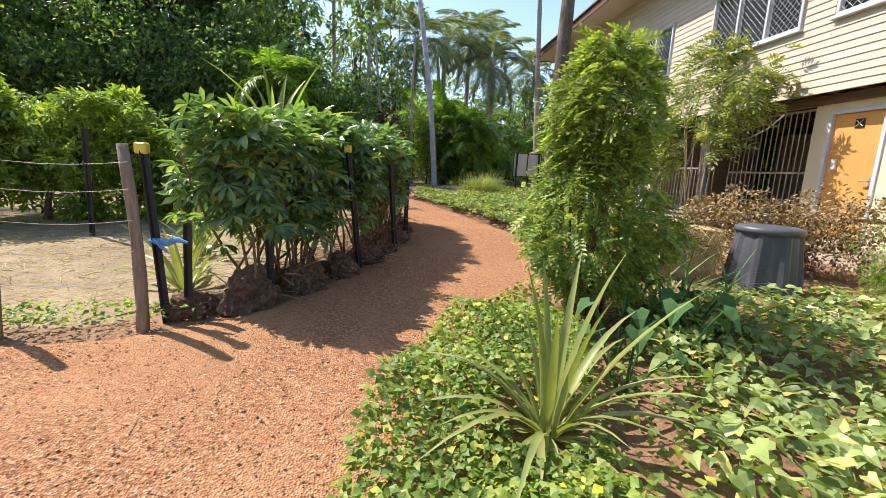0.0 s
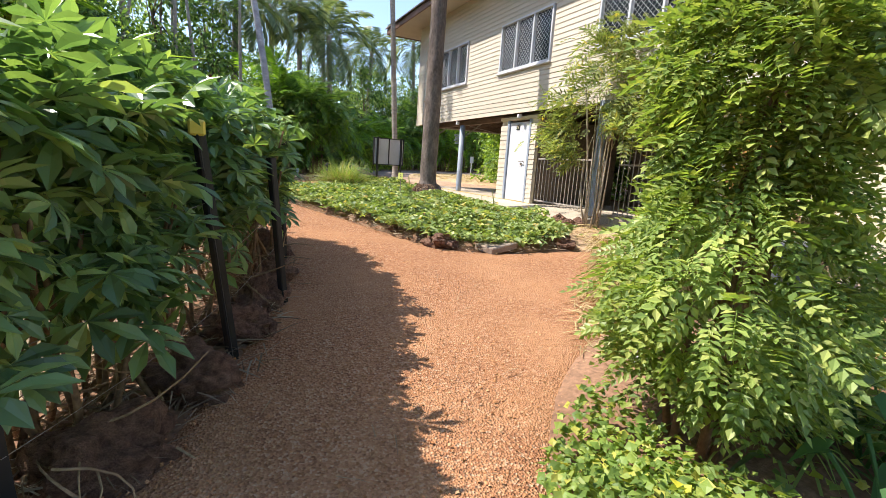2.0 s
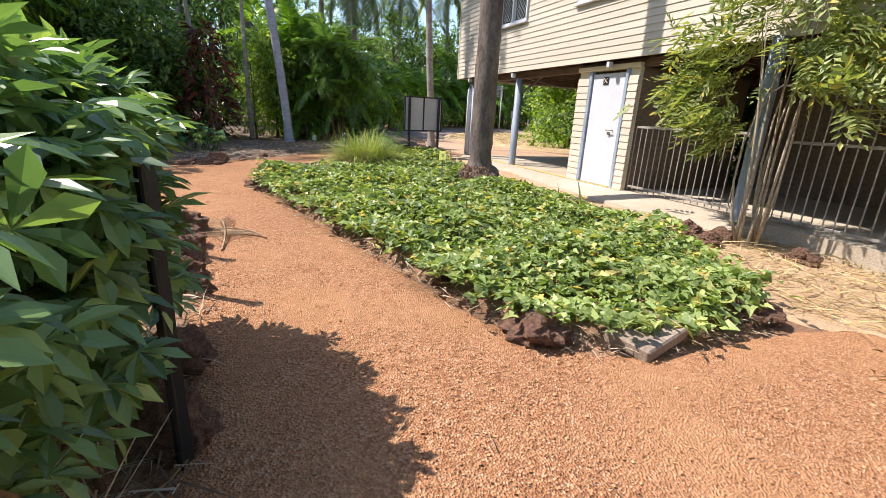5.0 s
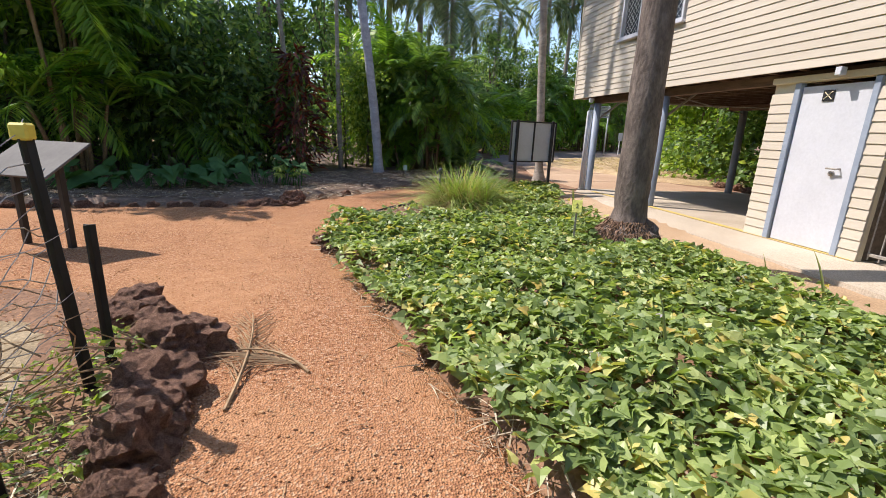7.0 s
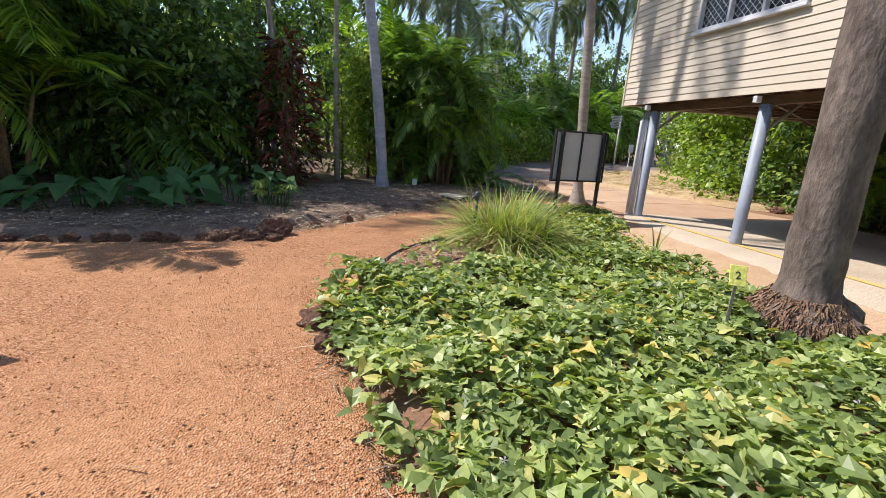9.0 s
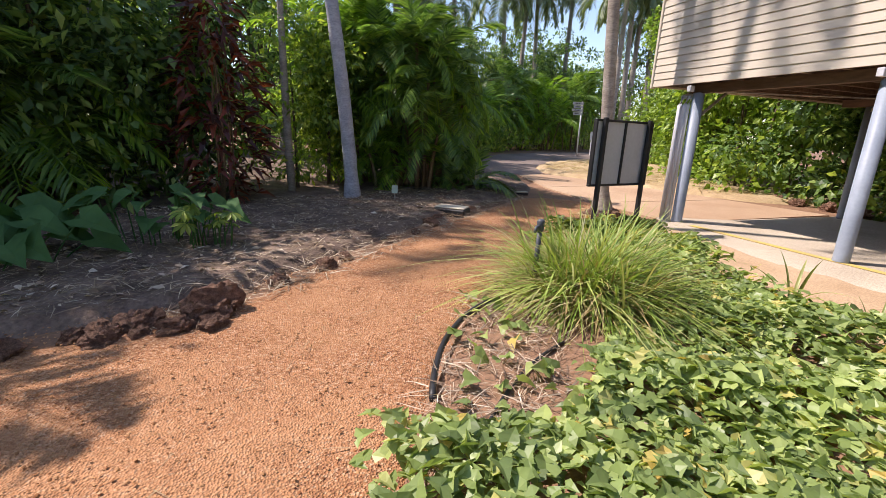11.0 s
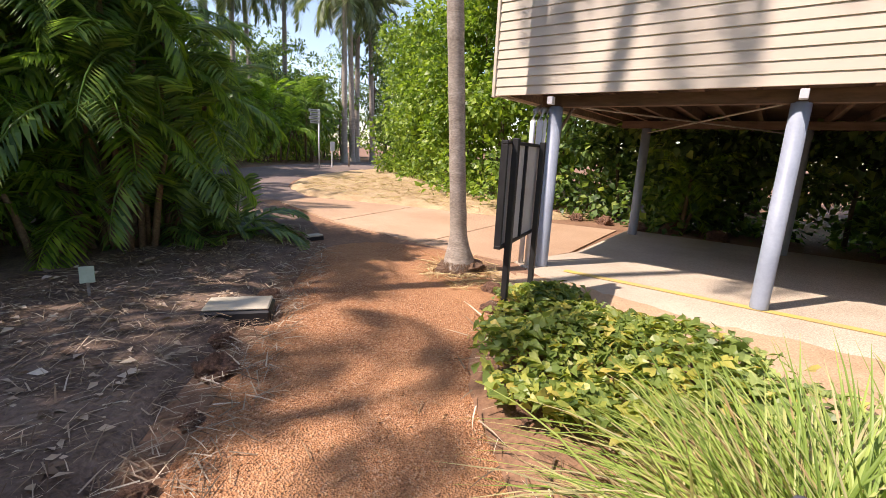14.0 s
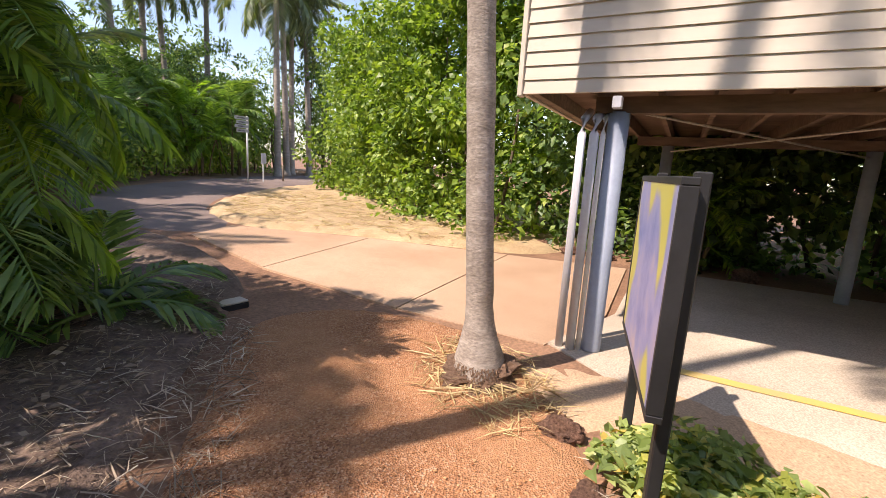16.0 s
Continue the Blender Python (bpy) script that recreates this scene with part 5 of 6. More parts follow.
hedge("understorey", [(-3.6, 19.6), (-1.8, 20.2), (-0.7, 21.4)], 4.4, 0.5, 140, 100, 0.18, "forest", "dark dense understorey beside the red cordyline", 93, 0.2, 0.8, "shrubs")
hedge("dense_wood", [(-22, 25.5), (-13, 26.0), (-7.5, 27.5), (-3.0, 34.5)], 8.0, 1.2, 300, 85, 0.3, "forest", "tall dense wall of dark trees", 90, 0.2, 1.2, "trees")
hedge("low_far_wood", [(0, 43), (6, 48), (13, 51)], 6.5, 1.4, 120, 70, 0.42, "forest", "distant lower green trees beyond the road", 92, 0.2, 1.5, "trees")
hedge("far_wood", [(15, 51.5), (20, 52), (27, 53), (38, 56)], 9.5, 1.4, 260, 70, 0.42, "forest", "distant dense green trees beyond the road", 91, 0.2, 1.6, "trees")

# hedge and woods past the drive and behind the house
hedge("vine_hedge", [(13.1, 20.2), (14.6, 22.3), (17.3, 26.0), (20.3, 30.0), (23.3, 33.0)], 8.2, 0.7, 390, 130, 0.19, "hedge_leaf", "tall sunlit hedge of climbing vine beside the drive", 87, 0.1, 0.85, template=oval_leaf(0.72))
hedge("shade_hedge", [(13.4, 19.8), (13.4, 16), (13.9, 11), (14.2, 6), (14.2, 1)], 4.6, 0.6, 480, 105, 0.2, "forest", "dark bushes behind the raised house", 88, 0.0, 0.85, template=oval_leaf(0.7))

_woods = [tree(200 + k, 9.0 + k, 2.7, 0.36, 34, 95, "forest", trunk_r=0.17, low=0.28, label="tall dense dark green tree", x=-6 - 4.2 * k, y=24.5 + (k % 2)) for k in range(3)]
_slim = tree(210, 9.5, 1.9, 0.3, 24, 80, "forest", trunk_r=0.11, low=0.5, label="slim tree with bare lower trunk", x=-7.2, y=25.0)
_rw = np.random.default_rng(5)
def wood_copy(src, x, y, s):
    m = pose(x, y, float(ground_z(x, y)) - 0.05, 0, 0, _rw.random() * 360) @ Matrix.Scale(s, 4)
    return copy_thing(src, m)


for i in range(18):
    x = -17 + 17.5 * i / 17 + _rw.normal() * 0.4
    wood_copy(_woods[i % 3] if i % 3 else _slim, x, (22.6 if x < -5 else 31.5) + 1.8 * _rw.random() + (2.2 if i % 2 else 0), (0.8 + 0.35 * _rw.random()) * (0.7 if x > -11 and i % 2 else 0.88))
for i in range(16):
    x = -16 + 11 * i / 15
    wood_copy(_slim, x, (21.4 if x < -6 else 22.6) + 1.5 * _rw.random(), (0.88 if x < -6.5 else 0.8) + 0.2 * _rw.random())
for i in range(10):
    wood_copy(_woods[i % 3], -18 + 2 * _rw.random(), -4 + 2.8 * i, 0.85 + 0.3 * _rw.random())
for i in range(16):
    a = i / 15
    wood_copy(_woods[i % 3], 1 + 24 * a, 47 + 4 * math.sin(i * 2.1) + 3 * a, 0.62 + 0.2 * _rw.random())
for i in range(9):
    wood_copy(_woods[i % 3], 26 + 18 * i / 8 + _rw.random() * 2, 47 + 6 * math.sin(i * 1.9), 0.7 + 0.3 * _rw.random())
for i in range(8):
    wood_copy(_woods[i % 3], 18.5 + 2 * _rw.random(), 2 + 3.2 * i, 0.8 + 0.25 * _rw.random())
for i in range(6):
    wood_copy(_woods[i % 3], -12 + 5 * i, -12 - 2 * _rw.random(), 0.9)
for i, (x, y, h) in enumerate([(4.2, 38, 11), (6.5, 40, 12.5), (8.2, 37, 9.5), (26, 41, 12.5), (28, 42.2, 13.5), (29.3, 43, 13), (30.8, 42.6, 12), (1.4, 34, 10), (9.5, 44, 13), (14, 46, 11), (20, 48, 13), (22.4, 49.6, 14.5), (24.6, 50.4, 14), (27, 49.4, 15)]):
    palm(x, y, h, 0.24, "bark_grey", "royal", 22, (0.4 * math.sin(i * 3), 0.2), "tall royal palm with grey trunk", 300 + i, 0.1, "royal palms beyond the garden", scale=1.15)
for i, (x, y, h) in enumerate([(20.5, 41.5, 4.5), (23.5, 42.5, 5.5), (18, 43, 5), (12.5, 38, 3.0), (9.0, 34.5, 2.6), (6.6, 31, 2.8), (4.4, 28, 3.0), (15.8, 40.5, 3.8)]):
    cane_palm(x, y, "areca" if i % 3 else "areca_bright", 9, 8, h, 1.3, "cane palms beside the road", 320 + i, 1.1)
hedge("road_bushes", [(7.0, 30.5), (10.5, 35.0), (16, 40.5), (22, 44), (30, 46)], 2.4, 0.8, 110, 80, 0.24, "bright", "green bushes lining the road", 89, 0.2, 0.8, "bushes")
for i in range(12):
    wood_copy(_woods[(i + 1) % 3], 0.5 + 30 * i / 11, 54 + 3 * math.sin(i * 1.3), 0.74 + 0.15 * _rw.random())
# the first two are added so their high crowns shade the path
palm(-5.6, 22.2, 13.0, 0.12, "bark_grey", "areca", 7, (0.3, 0.2), "slender tall palm added among the dark trees", 340, 0.05, "tall palms in the wood")
palm(-2.9, 25.0, 13.0, 0.12, "bark_grey", "areca", 14, (-0.3, 0.2), "slender tall palm added among the dark trees", 341, 0.05, "tall palms in the wood")
palm(-1.6, 31.0, 13.0, 0.13, "bark_grey", "royal", 16, (0.2, 0.2), "slender tall palm added among the dark trees", 342, 0.05, "tall palms in the wood")
for i in range(14):
    x, y = -14 + 15 * i / 13, 20.6 + 1.6 * _rw.random()
    ob = thing("thin_trunk", "thin bare grey trunk in the dark wood", "tree trunk", (x, y, float(ground_z(x, y)) - 0.05), group="thin trunks in the wood")
    part("trunk", mesh_of("trunk", *tube(curve_stem((0, 0, 0), (_rw.normal() * 0.5, 0.3, 6.5), _rw.normal(size=3) * 0.12, 8), np.linspace(0.075, 0.045, 8), 8, 0.04, i), M["bark_grey"], True), ob)

# ---- fences, signs and garden things ----
def gz(x, y):
    return float(ground_z(x, y))


def star_picket(x, y, h, lean=(0, 0), cap=True, label="black steel star picket with a yellow cap", z=None):
    t = thing("star_picket", label, "fence post", (x, y, gz(x, y) if z is None else z), group="fence pickets")
    top = np.array([lean[0], lean[1], h])
    wings = []
    for k in range(3):
        a = k * 2.094 + 0.4
        d = np.array([math.cos(a), math.sin(a), 0]) * 0.034
        n = np.array([-math.sin(a), math.cos(a), 0]) * 0.005
        base = [np.zeros(3) - n, np.zeros(3) + n, d + n, d - n]
        v = [p - np.array([0, 0, 0.1]) for p in base] + [p + top for p in base]
        wings.append((v, [(0, 1, 5, 4), (1, 2, 6, 5), (2, 3, 7, 6), (3, 0, 4, 7), (4, 5, 6, 7), (3, 2, 1, 0)]))
    part("stake", mesh_of("stake", *join(wings), M["black"]), t)
    if cap:
        c = box(-0.038, 0.038, -0.036, 0.036, -0.055, 0.022, 0.01)
        part("cap", mesh_of("cap", c[0] + top, c[1], M["yellow_cap"]), t, "yellow plastic safety cap")
    return t


def timber_post(x, y, h, r, lean, label):
    t = thing("timber_post", label, "fence post", (x, y, gz(x, y) - 0.05))
    line = curve_stem((0, 0, 0), (lean[0], lean[1], h), (0.02, 0.01, 0), 7)
    part("pole", mesh_of("pole", *tube(line, np.array([1.1, 1, 1.02, 0.97, 1, 0.95, 0.9]) * r, 9, 0.05, 3), M["wood_post"], True), t)
    return t


timber_post(-1.60, 3.06, 1.28, 0.038, (-0.10, 0.08), "grey weathered timber fence post")
timber_post(-2.42, 2.96, 1.2, 0.04, (-0.05, 0.03), "grey weathered timber fence post")
_p = star_picket(-1.52, 3.22, 1.22, (-0.14, 0.08))
part("ribbon", mesh_of("ribbon", *join([tube([(-0.10, 0.03, 0.58), (0.03, 0.0, 0.575), (0.10, -0.02, 0.60), (0.17, -0.03, 0.585)], [0.02, 0.028, 0.02, 0.008], 6), tube([(-0.06, 0.0, 0.6), (0.0, -0.03, 0.55), (0.05, -0.02, 0.5)], [0.008, 0.014, 0.004], 5)]), M["blue_tape"]), _p, "blue ribbon tied round the stake")
star_picket(-1.42, 3.30, 0.7, (0.02, 0.0), False, "short black steel stake beside the post")
star_picket(-0.93, 3.72, 1.05, (-0.06, 0.02), False, "black steel picket at the row of cassava")
star_picket(-0.27, 4.78, 1.28, (-0.15, -0.07))
star_picket(0.12, 5.55, 1.1, (-0.10, -0.04), False, "black steel picket at the row of cassava")
star_picket(0.28, 6.7, 1.2, (0.0, 0.0), False, "black steel picket at the row of cassava")
star_picket(-0.24, 8.75, 1.38, (-0.06, -0.05))
star_picket(-0.39, 9.66, 1.37, (-0.06, -0.05))
star_picket(-0.42, 9.95, 0.85, (0.0, 0.0), False, "short black steel picket at the rock edge")
star_picket(-3.6, 5.9, 1.3, (0.0, 0.0), False, "black steel picket on the lawn")
star_picket(-4.3, 6.9, 1.3, (0.0, 0.0), False, "black steel picket on the lawn")


def wire_fence(points, heights, label):
    t = thing("wire_fence", label, "wire fence", (points[0][0], points[0][1], gz(*points[0])))
    o = np.array([points[0][0], points[0][1], gz(*points[0])])
    for h in heights:
        line = []
        for (xa, ya), (xb, yb) in zip(points[:-1], points[1:]):
            for s in np.linspace(0, 1, 6)[:-1]:
                x, y = xa + (xb - xa) * s, ya + (yb - ya) * s
                line.append(np.array([x, y, gz(x, y) + h - 0.03 * math.sin(math.pi * s)]) - o)
        x, y = points[-1]
        line.append(np.array([x, y, gz(x, y) + h]) - o)
        part("wire", mesh_of("wire", *tube(line, 0.0016, 4), M["shade_metal"]), t)
    return t


wire_fence([(-1.62, 3.06), (-2.44, 2.97), (-4.6, 2.9), (-8, 2.8)], (0.35, 0.55, 0.75, 0.95, 1.12), "thin sagging galvanised wire strands")
wire_fence([(-0.93, 3.72), (-0.34, 4.85), (-0.02, 5.75), (0.28, 6.7), (-0.36, 9.0), (-0.34, 9.62)], (0.3, 0.6, 0.9), "thin wire strands along the cassava row")


def wire_net():
    t = thing("wire_netting", "crumpled wire netting with dry twigs on pickets", "wire netting", (-0.45, 9.0, gz(-0.45, 9.0)))
    strands = []
    for k in range(9):
        for sg in (-1, 1):
            z0 = 0.15 + 0.12 * k
            line = [(-0.02 + 0.03 * math.sin(9 * s + k), 0.72 * s, z0 + sg * 0.3 * s * (1 if sg > 0 else 0.9) + 0.02 * math.sin(20 * s + k)) for s in np.linspace(0, 1, 7)]
            strands.append(tube(line, 0.003, 4))
    part("mesh_wire", mesh_of("mesh_wire", *join(strands), M["shade_metal"]), t)
    return t


wire_net()
_r = np.random.default_rng(91)


def brushwood(x, y, n, s, label, seed, mat="dead", flat=False):
    """A heap of thin dry twigs."""
    r = np.random.default_rng(seed)
    pieces = []
    for i in range(n):
        a = r.random() * 6.28
        b = r.normal(size=3) * np.array([0.3, 0.4, 0.0]) * s
        b[2] = abs(r.normal()) * (0.01 if flat else 0.25) * s
        d = np.array([math.cos(a), math.sin(a), (0.02 if flat else 0.5) * r.normal()])
        pieces.append(tube(curve_stem(b, b + d * s * (0.25 + 0.4 * r.random()), r.normal(size=3) * 0.06 * s * np.array([1, 1, 0.1 if flat else 1]), 5), np.linspace(0.006, 0.002, 5), 4))
    me = mesh_of("brushwood", *join(pieces), M[mat])
    ob = new("brushwood", me)
    ob.matrix_basis = pose(x, y, gz(x, y) + 0.03)
    return tagged(ob, label, "dry twigs", kind="stuff")


brushwood(-0.75, 9.3, 130, 0.8, "grey dry twigs piled behind the pickets", 92)
brushwood(-0.9, 4.2, 60, 0.6, "dry fallen twigs under the cassava row", 93)
brushwood(-0.4, 6.0, 90, 0.9, "dry fallen twigs under the cassava row", 94)


def dead_frond(x, y, turn, s, label):
    t = thing("dead_frond", label, "fallen frond", (x, y, gz(x, y) + 0.035), turn=turn)
    part("rachis", mesh_of("rachis", *tube(curve_stem((0, 0, 0), (0, s, 0.05), (0.05, 0, 0.03), 8), np.linspace(0.012, 0.004, 8), 5), M["dead"]), t)
    pieces = []
    r = np.random.default_rng(int(abs(turn)))
    for i in range(16):
        q = 0.2 + 0.75 * i / 16
        for sd in (-1, 1):
            a = np.array([0.03 * math.sin(3 * q), s * q, 0.03])
            e = a + np.array([sd * (0.10 + 0.12 * r.random()), 0.25 + 0.15 * r.random(), -0.02])
            pieces.append(tube([a, (a + e) / 2 + np.array([0, 0, 0.015]), e], [0.004, 0.003, 0.001], 4))
    tagged(part("dry_leaflet_tuft", mesh_of("dry_leaflet_tuft", *join(pieces), M["dead"]), t), kind="stuff")
    return t


dead_frond(0.36, 9.3, 3, 1.15, "dry brown palm frond lying on gravel")
dead_frond(0.75, 9.6, 60, 0.5, "dry brown twig lying on gravel")

# laterite rocks
ROCKS = [rock_mesh("rock", M["rock"], k, 0.42, 4) for k in range(6)]


def rock(x, y, s, seed, label="rough red-brown laterite rock edging the bed", squash=0.7, group="laterite edging rocks"):
    r = np.random.default_rng(seed)
    ob = new("rock", ROCKS[seed % 6])
    ob.matrix_basis = pose(x, y, gz(x, y) + s * squash * 0.35, r.normal() * 12, r.normal() * 12, r.random() * 360) @ Matrix.Diagonal((s, s * (0.7 + 0.3 * r.random()), s * squash, 1))
    return tagged(ob, label, "rock", group)


k = 0
for x in np.arange(-6.6, 0.25, 0.235):
    k += 1
    rock(x + _r.normal() * 0.04, 14.86 + 0.035 * (x + 2.5) + _r.normal() * 0.04, 0.082 + 0.04 * _r.random(), k)
rock(0.15, 15.16, 0.21, 203, "large rough laterite rock at the bed corner", 0.75)
for x, y, s in [(-0.28, 15.08, 0.14), (-0.48, 15.0, 0.12), (1.05, 16.05, 0.12), (1.3, 16.35, 0.08), (0.62, 15.72, 0.09), (2.0, 17.0, 0.08), (2.75, 17.75, 0.12), (3.0, 18.1, 0.1), (3.65, 18.55, 0.13), (3.85, 18.75, 0.1), (2.4, 17.35, 0.07)]:
    k += 1
    rock(x, y, s, k)
for x, y, s in [(-0.05, 9.95, 0.25), (0.0, 9.5, 0.22), (-0.25, 10.3, 0.18), (0.03, 9.1, 0.21), (0.12, 8.75, 0.15), (-0.22, 8.6, 0.2), (-0.55, 10.6, 0.2), (0.08, 9.25, 0.14), (0.2, 8.45, 0.12)]:
    k += 1
    rock(x, y, s, k, "big pitted laterite rock beside the pickets", 0.8)
for x, y, s in [(-1.05, 3.55, 0.26), (-0.75, 4.0, 0.22), (-0.45, 4.5, 0.2), (-0.2, 5.1, 0.2), (-0.05, 5.6, 0.2), (0.1, 6.2, 0.2), (0.22, 6.9, 0.2), (0.2, 7.5, 0.18), (-1.4, 3.35, 0.16)]:
    k += 1
    rock(x, y, s, k, "brown laterite rock below the cassava row", 0.75)
for x, y, s in [(2.28, 7.13, 0.20), (4.1, 6.85, 0.17), (4.35, 7.15, 0.15), (2.0, 8.05, 0.11), (1.5, 9.7, 0.09), (2.9, 7.55, 0.1), (0.78, 12.55, 0.15), (0.85, 12.15, 0.13), (1.0, 12.95, 0.1), (5.1, 16.62, 0.17), (4.75, 16.45, 0.12), (5.55, 17.2, 0.12), (3.55, 15.95, 0.14), (5.0, 16.95, 0.1)]:
    k += 1
    rock(x, y, s, k, "brown laterite rock at the edge of the vine bed")
for x, y, s in [(5.75, 8.75, 0.18), (5.6, 8.35, 0.16), (5.95, 8.4, 0.14), (5.5, 9.0, 0.12), (6.1, 7.6, 0.15), (11.6, 16.9, 0.2), (11.9, 16.3, 0.22), (12.1, 18.4, 0.17), (12.4, 19.0, 0.16), (12.0, 17.7, 0.2), (11.8, 15.4, 0.2)]:
    k += 1
    rock(x, y, s, k, "brown rock on the ground near the house")

_b = box(-0.24, 0.24, -0.16, 0.16, 0, 0.09, 0.012)
_b[0][:, 2] += 0.02 * np.sin(_b[0][:, 0] * 9)
_o = new("paving_slab", mesh_of("paving_slab", *_b, M["stone"]))
_o.matrix_basis = pose(2.95, 6.85, gz(2.95, 6.85) + 0.03, 3, -2, 12)
tagged(_o, "broken grey stone slab lying at the bed edge", "stone slab")


# the free-standing sign board
def sign_board():
    a, b = np.array([4.67, 16.76]), np.array([5.83, 16.93])
    w = float(np.linalg.norm(b - a))
    ang = math.degrees(math.atan2(b[1] - a[1], b[0] - a[0]))
    t = thing("sign_board", "black framed sign board with grey back on two legs", "sign board", (a[0], a[1], gz(*a)), turn=ang)
    z0, z1 = 1.33 - gz(*a), 2.23 - gz(*a)
    part("frame", mesh_of("frame", *join([box(0, w, -0.03, 0.03, z0, z0 + 0.03, 0.004), box(0, w, -0.03, 0.03, z1 - 0.03, z1, 0.004), box(0, 0.03, -0.03, 0.03, z0 + 0.03, z1 - 0.03, 0.004), box(w - 0.03, w, -0.03, 0.03, z0 + 0.03, z1 - 0.03, 0.004)]), M["black"]), t)
    part("back_panel", mesh_of("back_panel", *box(0.03, w - 0.03, -0.008, 0.004, z0 + 0.03, z1 - 0.03), M["grey_panel"]), t, "plain grey back panel")
    part("picture_panel", mesh_of("picture_panel", *box(0.03, w - 0.03, 0.004, 0.026, z0 + 0.03, z1 - 0.03), M["picture"]), t, "faded blue and yellow printed picture")
    part("stiffener", mesh_of("stiffener", *box(w / 2 - 0.016, w / 2 + 0.016, -0.035, -0.008, z0 + 0.03, z1 - 0.03, 0.003), M["black"]), t)
    for x in (0.13, w - 0.13):
        part("leg", mesh_of("leg", *box(x - 0.03, x + 0.03, -0.085, -0.031, -0.1, z1 + 0.02, 0.006), M["black"]), t)
    return t


sign_board()


def tap_post():
    x, y = 2.66, 14.86
    t = thing("garden_tap", "grey standpipe garden tap in the grass", "garden tap", (x, y, gz(x, y)))
    part("standpipe", mesh_of("standpipe", *tube([(0, 0, -0.05), (0.01, 0, 0.35), (0.02, 0, 0.66)], 0.022, 10), M["bin"], True), t)
    part("head", mesh_of("head", *join([tube([(0.02, 0, 0.62), (0.02, 0, 0.70), (0.02, 0, 0.72)], [0.03, 0.034, 0.022], 10), tube([(0.02, 0, 0.66), (-0.04, -0.03, 0.66), (-0.06, -0.045, 0.62)], 0.014, 8)]), M["bin"], True), t)
    return t


tap_post()


def hose(points, r, name, label, mat, lift=0.03):
    p = smooth_outline(points, 2, False)
    line = np.column_stack([p, ground_z(p[:, 0], p[:, 1]) + lift + r])
    ob = new(name, mesh_of(name, *tube(line, r, 8), M[mat], True))
    return tagged(ob, label, "hose" if r < 0.02 else "pipe")


hose([(1.25, 13.5), (1.36, 13.8), (1.55, 14.15), (1.78, 14.42), (2.05, 14.65), (2.4, 14.8)], 0.02, "garden_hose", "black irrigation hose along the bed edge", "black", 0.085)
hose([(1.1, 12.9), (1.5, 13.4), (2.0, 13.8), (2.5, 14.0)], 0.012, "garden_hose", "black irrigation hose in the vine bed", "black", 0.09)
hose([(3.65, 4.15), (4.05, 3.55), (4.2, 2.9), (4.6, 2.2)], 0.035, "drain_pipe", "white plastic pipe lying on the ground", "pipe")
hose([(0.9, 2.5), (1.1, 2.75), (1.6, 2.6), (2.4, 2.2), (2.9, 1.5)], 0.013, "garden_hose", "black irrigation hose among plants", "black")


def plant_tag(x, y, h, mat, label, text=None, turn=0):
    t = thing("plant_tag", label, "plant tag", (x, y, gz(x, y)), turn=turn)
    part("stake", mesh_of("stake", *box(-0.012, 0.012, -0.004, 0.004, -0.05, h - 0.02, 0.002), M["shade_metal"]), t)
    c = box(-0.055, 0.055, -0.004, 0.004, -0.075, 0.075, 0.003)
    plate = part("plate", mesh_of("plate", *c, M[mat]), t, at=pose(0, -0.01, h, -22, 0, 0))
    if text:
        cu = bpy.data.curves.new("numeral", "FONT")
        cu.body, cu.size, cu.extrude, cu.align_x, cu.align_y = text, 0.075, 0.001, "CENTER", "CENTER"
        cu.materials.append(M["black"])
        ob = new("numeral", cu)
        ob.parent = plate
        ob.matrix_basis = pose(0, -0.0055, 0, 90, 0, 0)
    return t


plant_tag(3.62, 11.78, 0.62, "yellow_tag", "small yellow numbered plant tag on a stake", "2", -30)
plant_tag(2.76, 19.79, 0.28, "tag", "small green plant tag on a stake", None, -20)

# utility box
_t = thing("valve_box", "black valve box with a weathered tan lid", "valve box", (3.38, 18.48, gz(3.38, 18.48)), turn=-42)
part("body", mesh_of("body", *box(-0.27, 0.27, -0.17, 0.17, -0.1, 0.13, 0.02), M["black"]), _t)
part("lid", mesh_of("lid", *box(-0.255, 0.255, -0.155, 0.155, 0.131, 0.155, 0.012), M["box_lid"]), _t, "weathered tan lid")
_t = thing("valve_box", "small pale valve box lid in the mulch", "valve box", (6.05, 20.75, gz(6.05, 20.75)), turn=-10)
part("body", mesh_of("body", *box(-0.15, 0.15, -0.09, 0.09, -0.1, 0.06, 0.01), M["black"]), _t)
part("lid", mesh_of("lid", *box(-0.145, 0.145, -0.085, 0.085, 0.061, 0.085, 0.008), M["box_lid"]), _t)


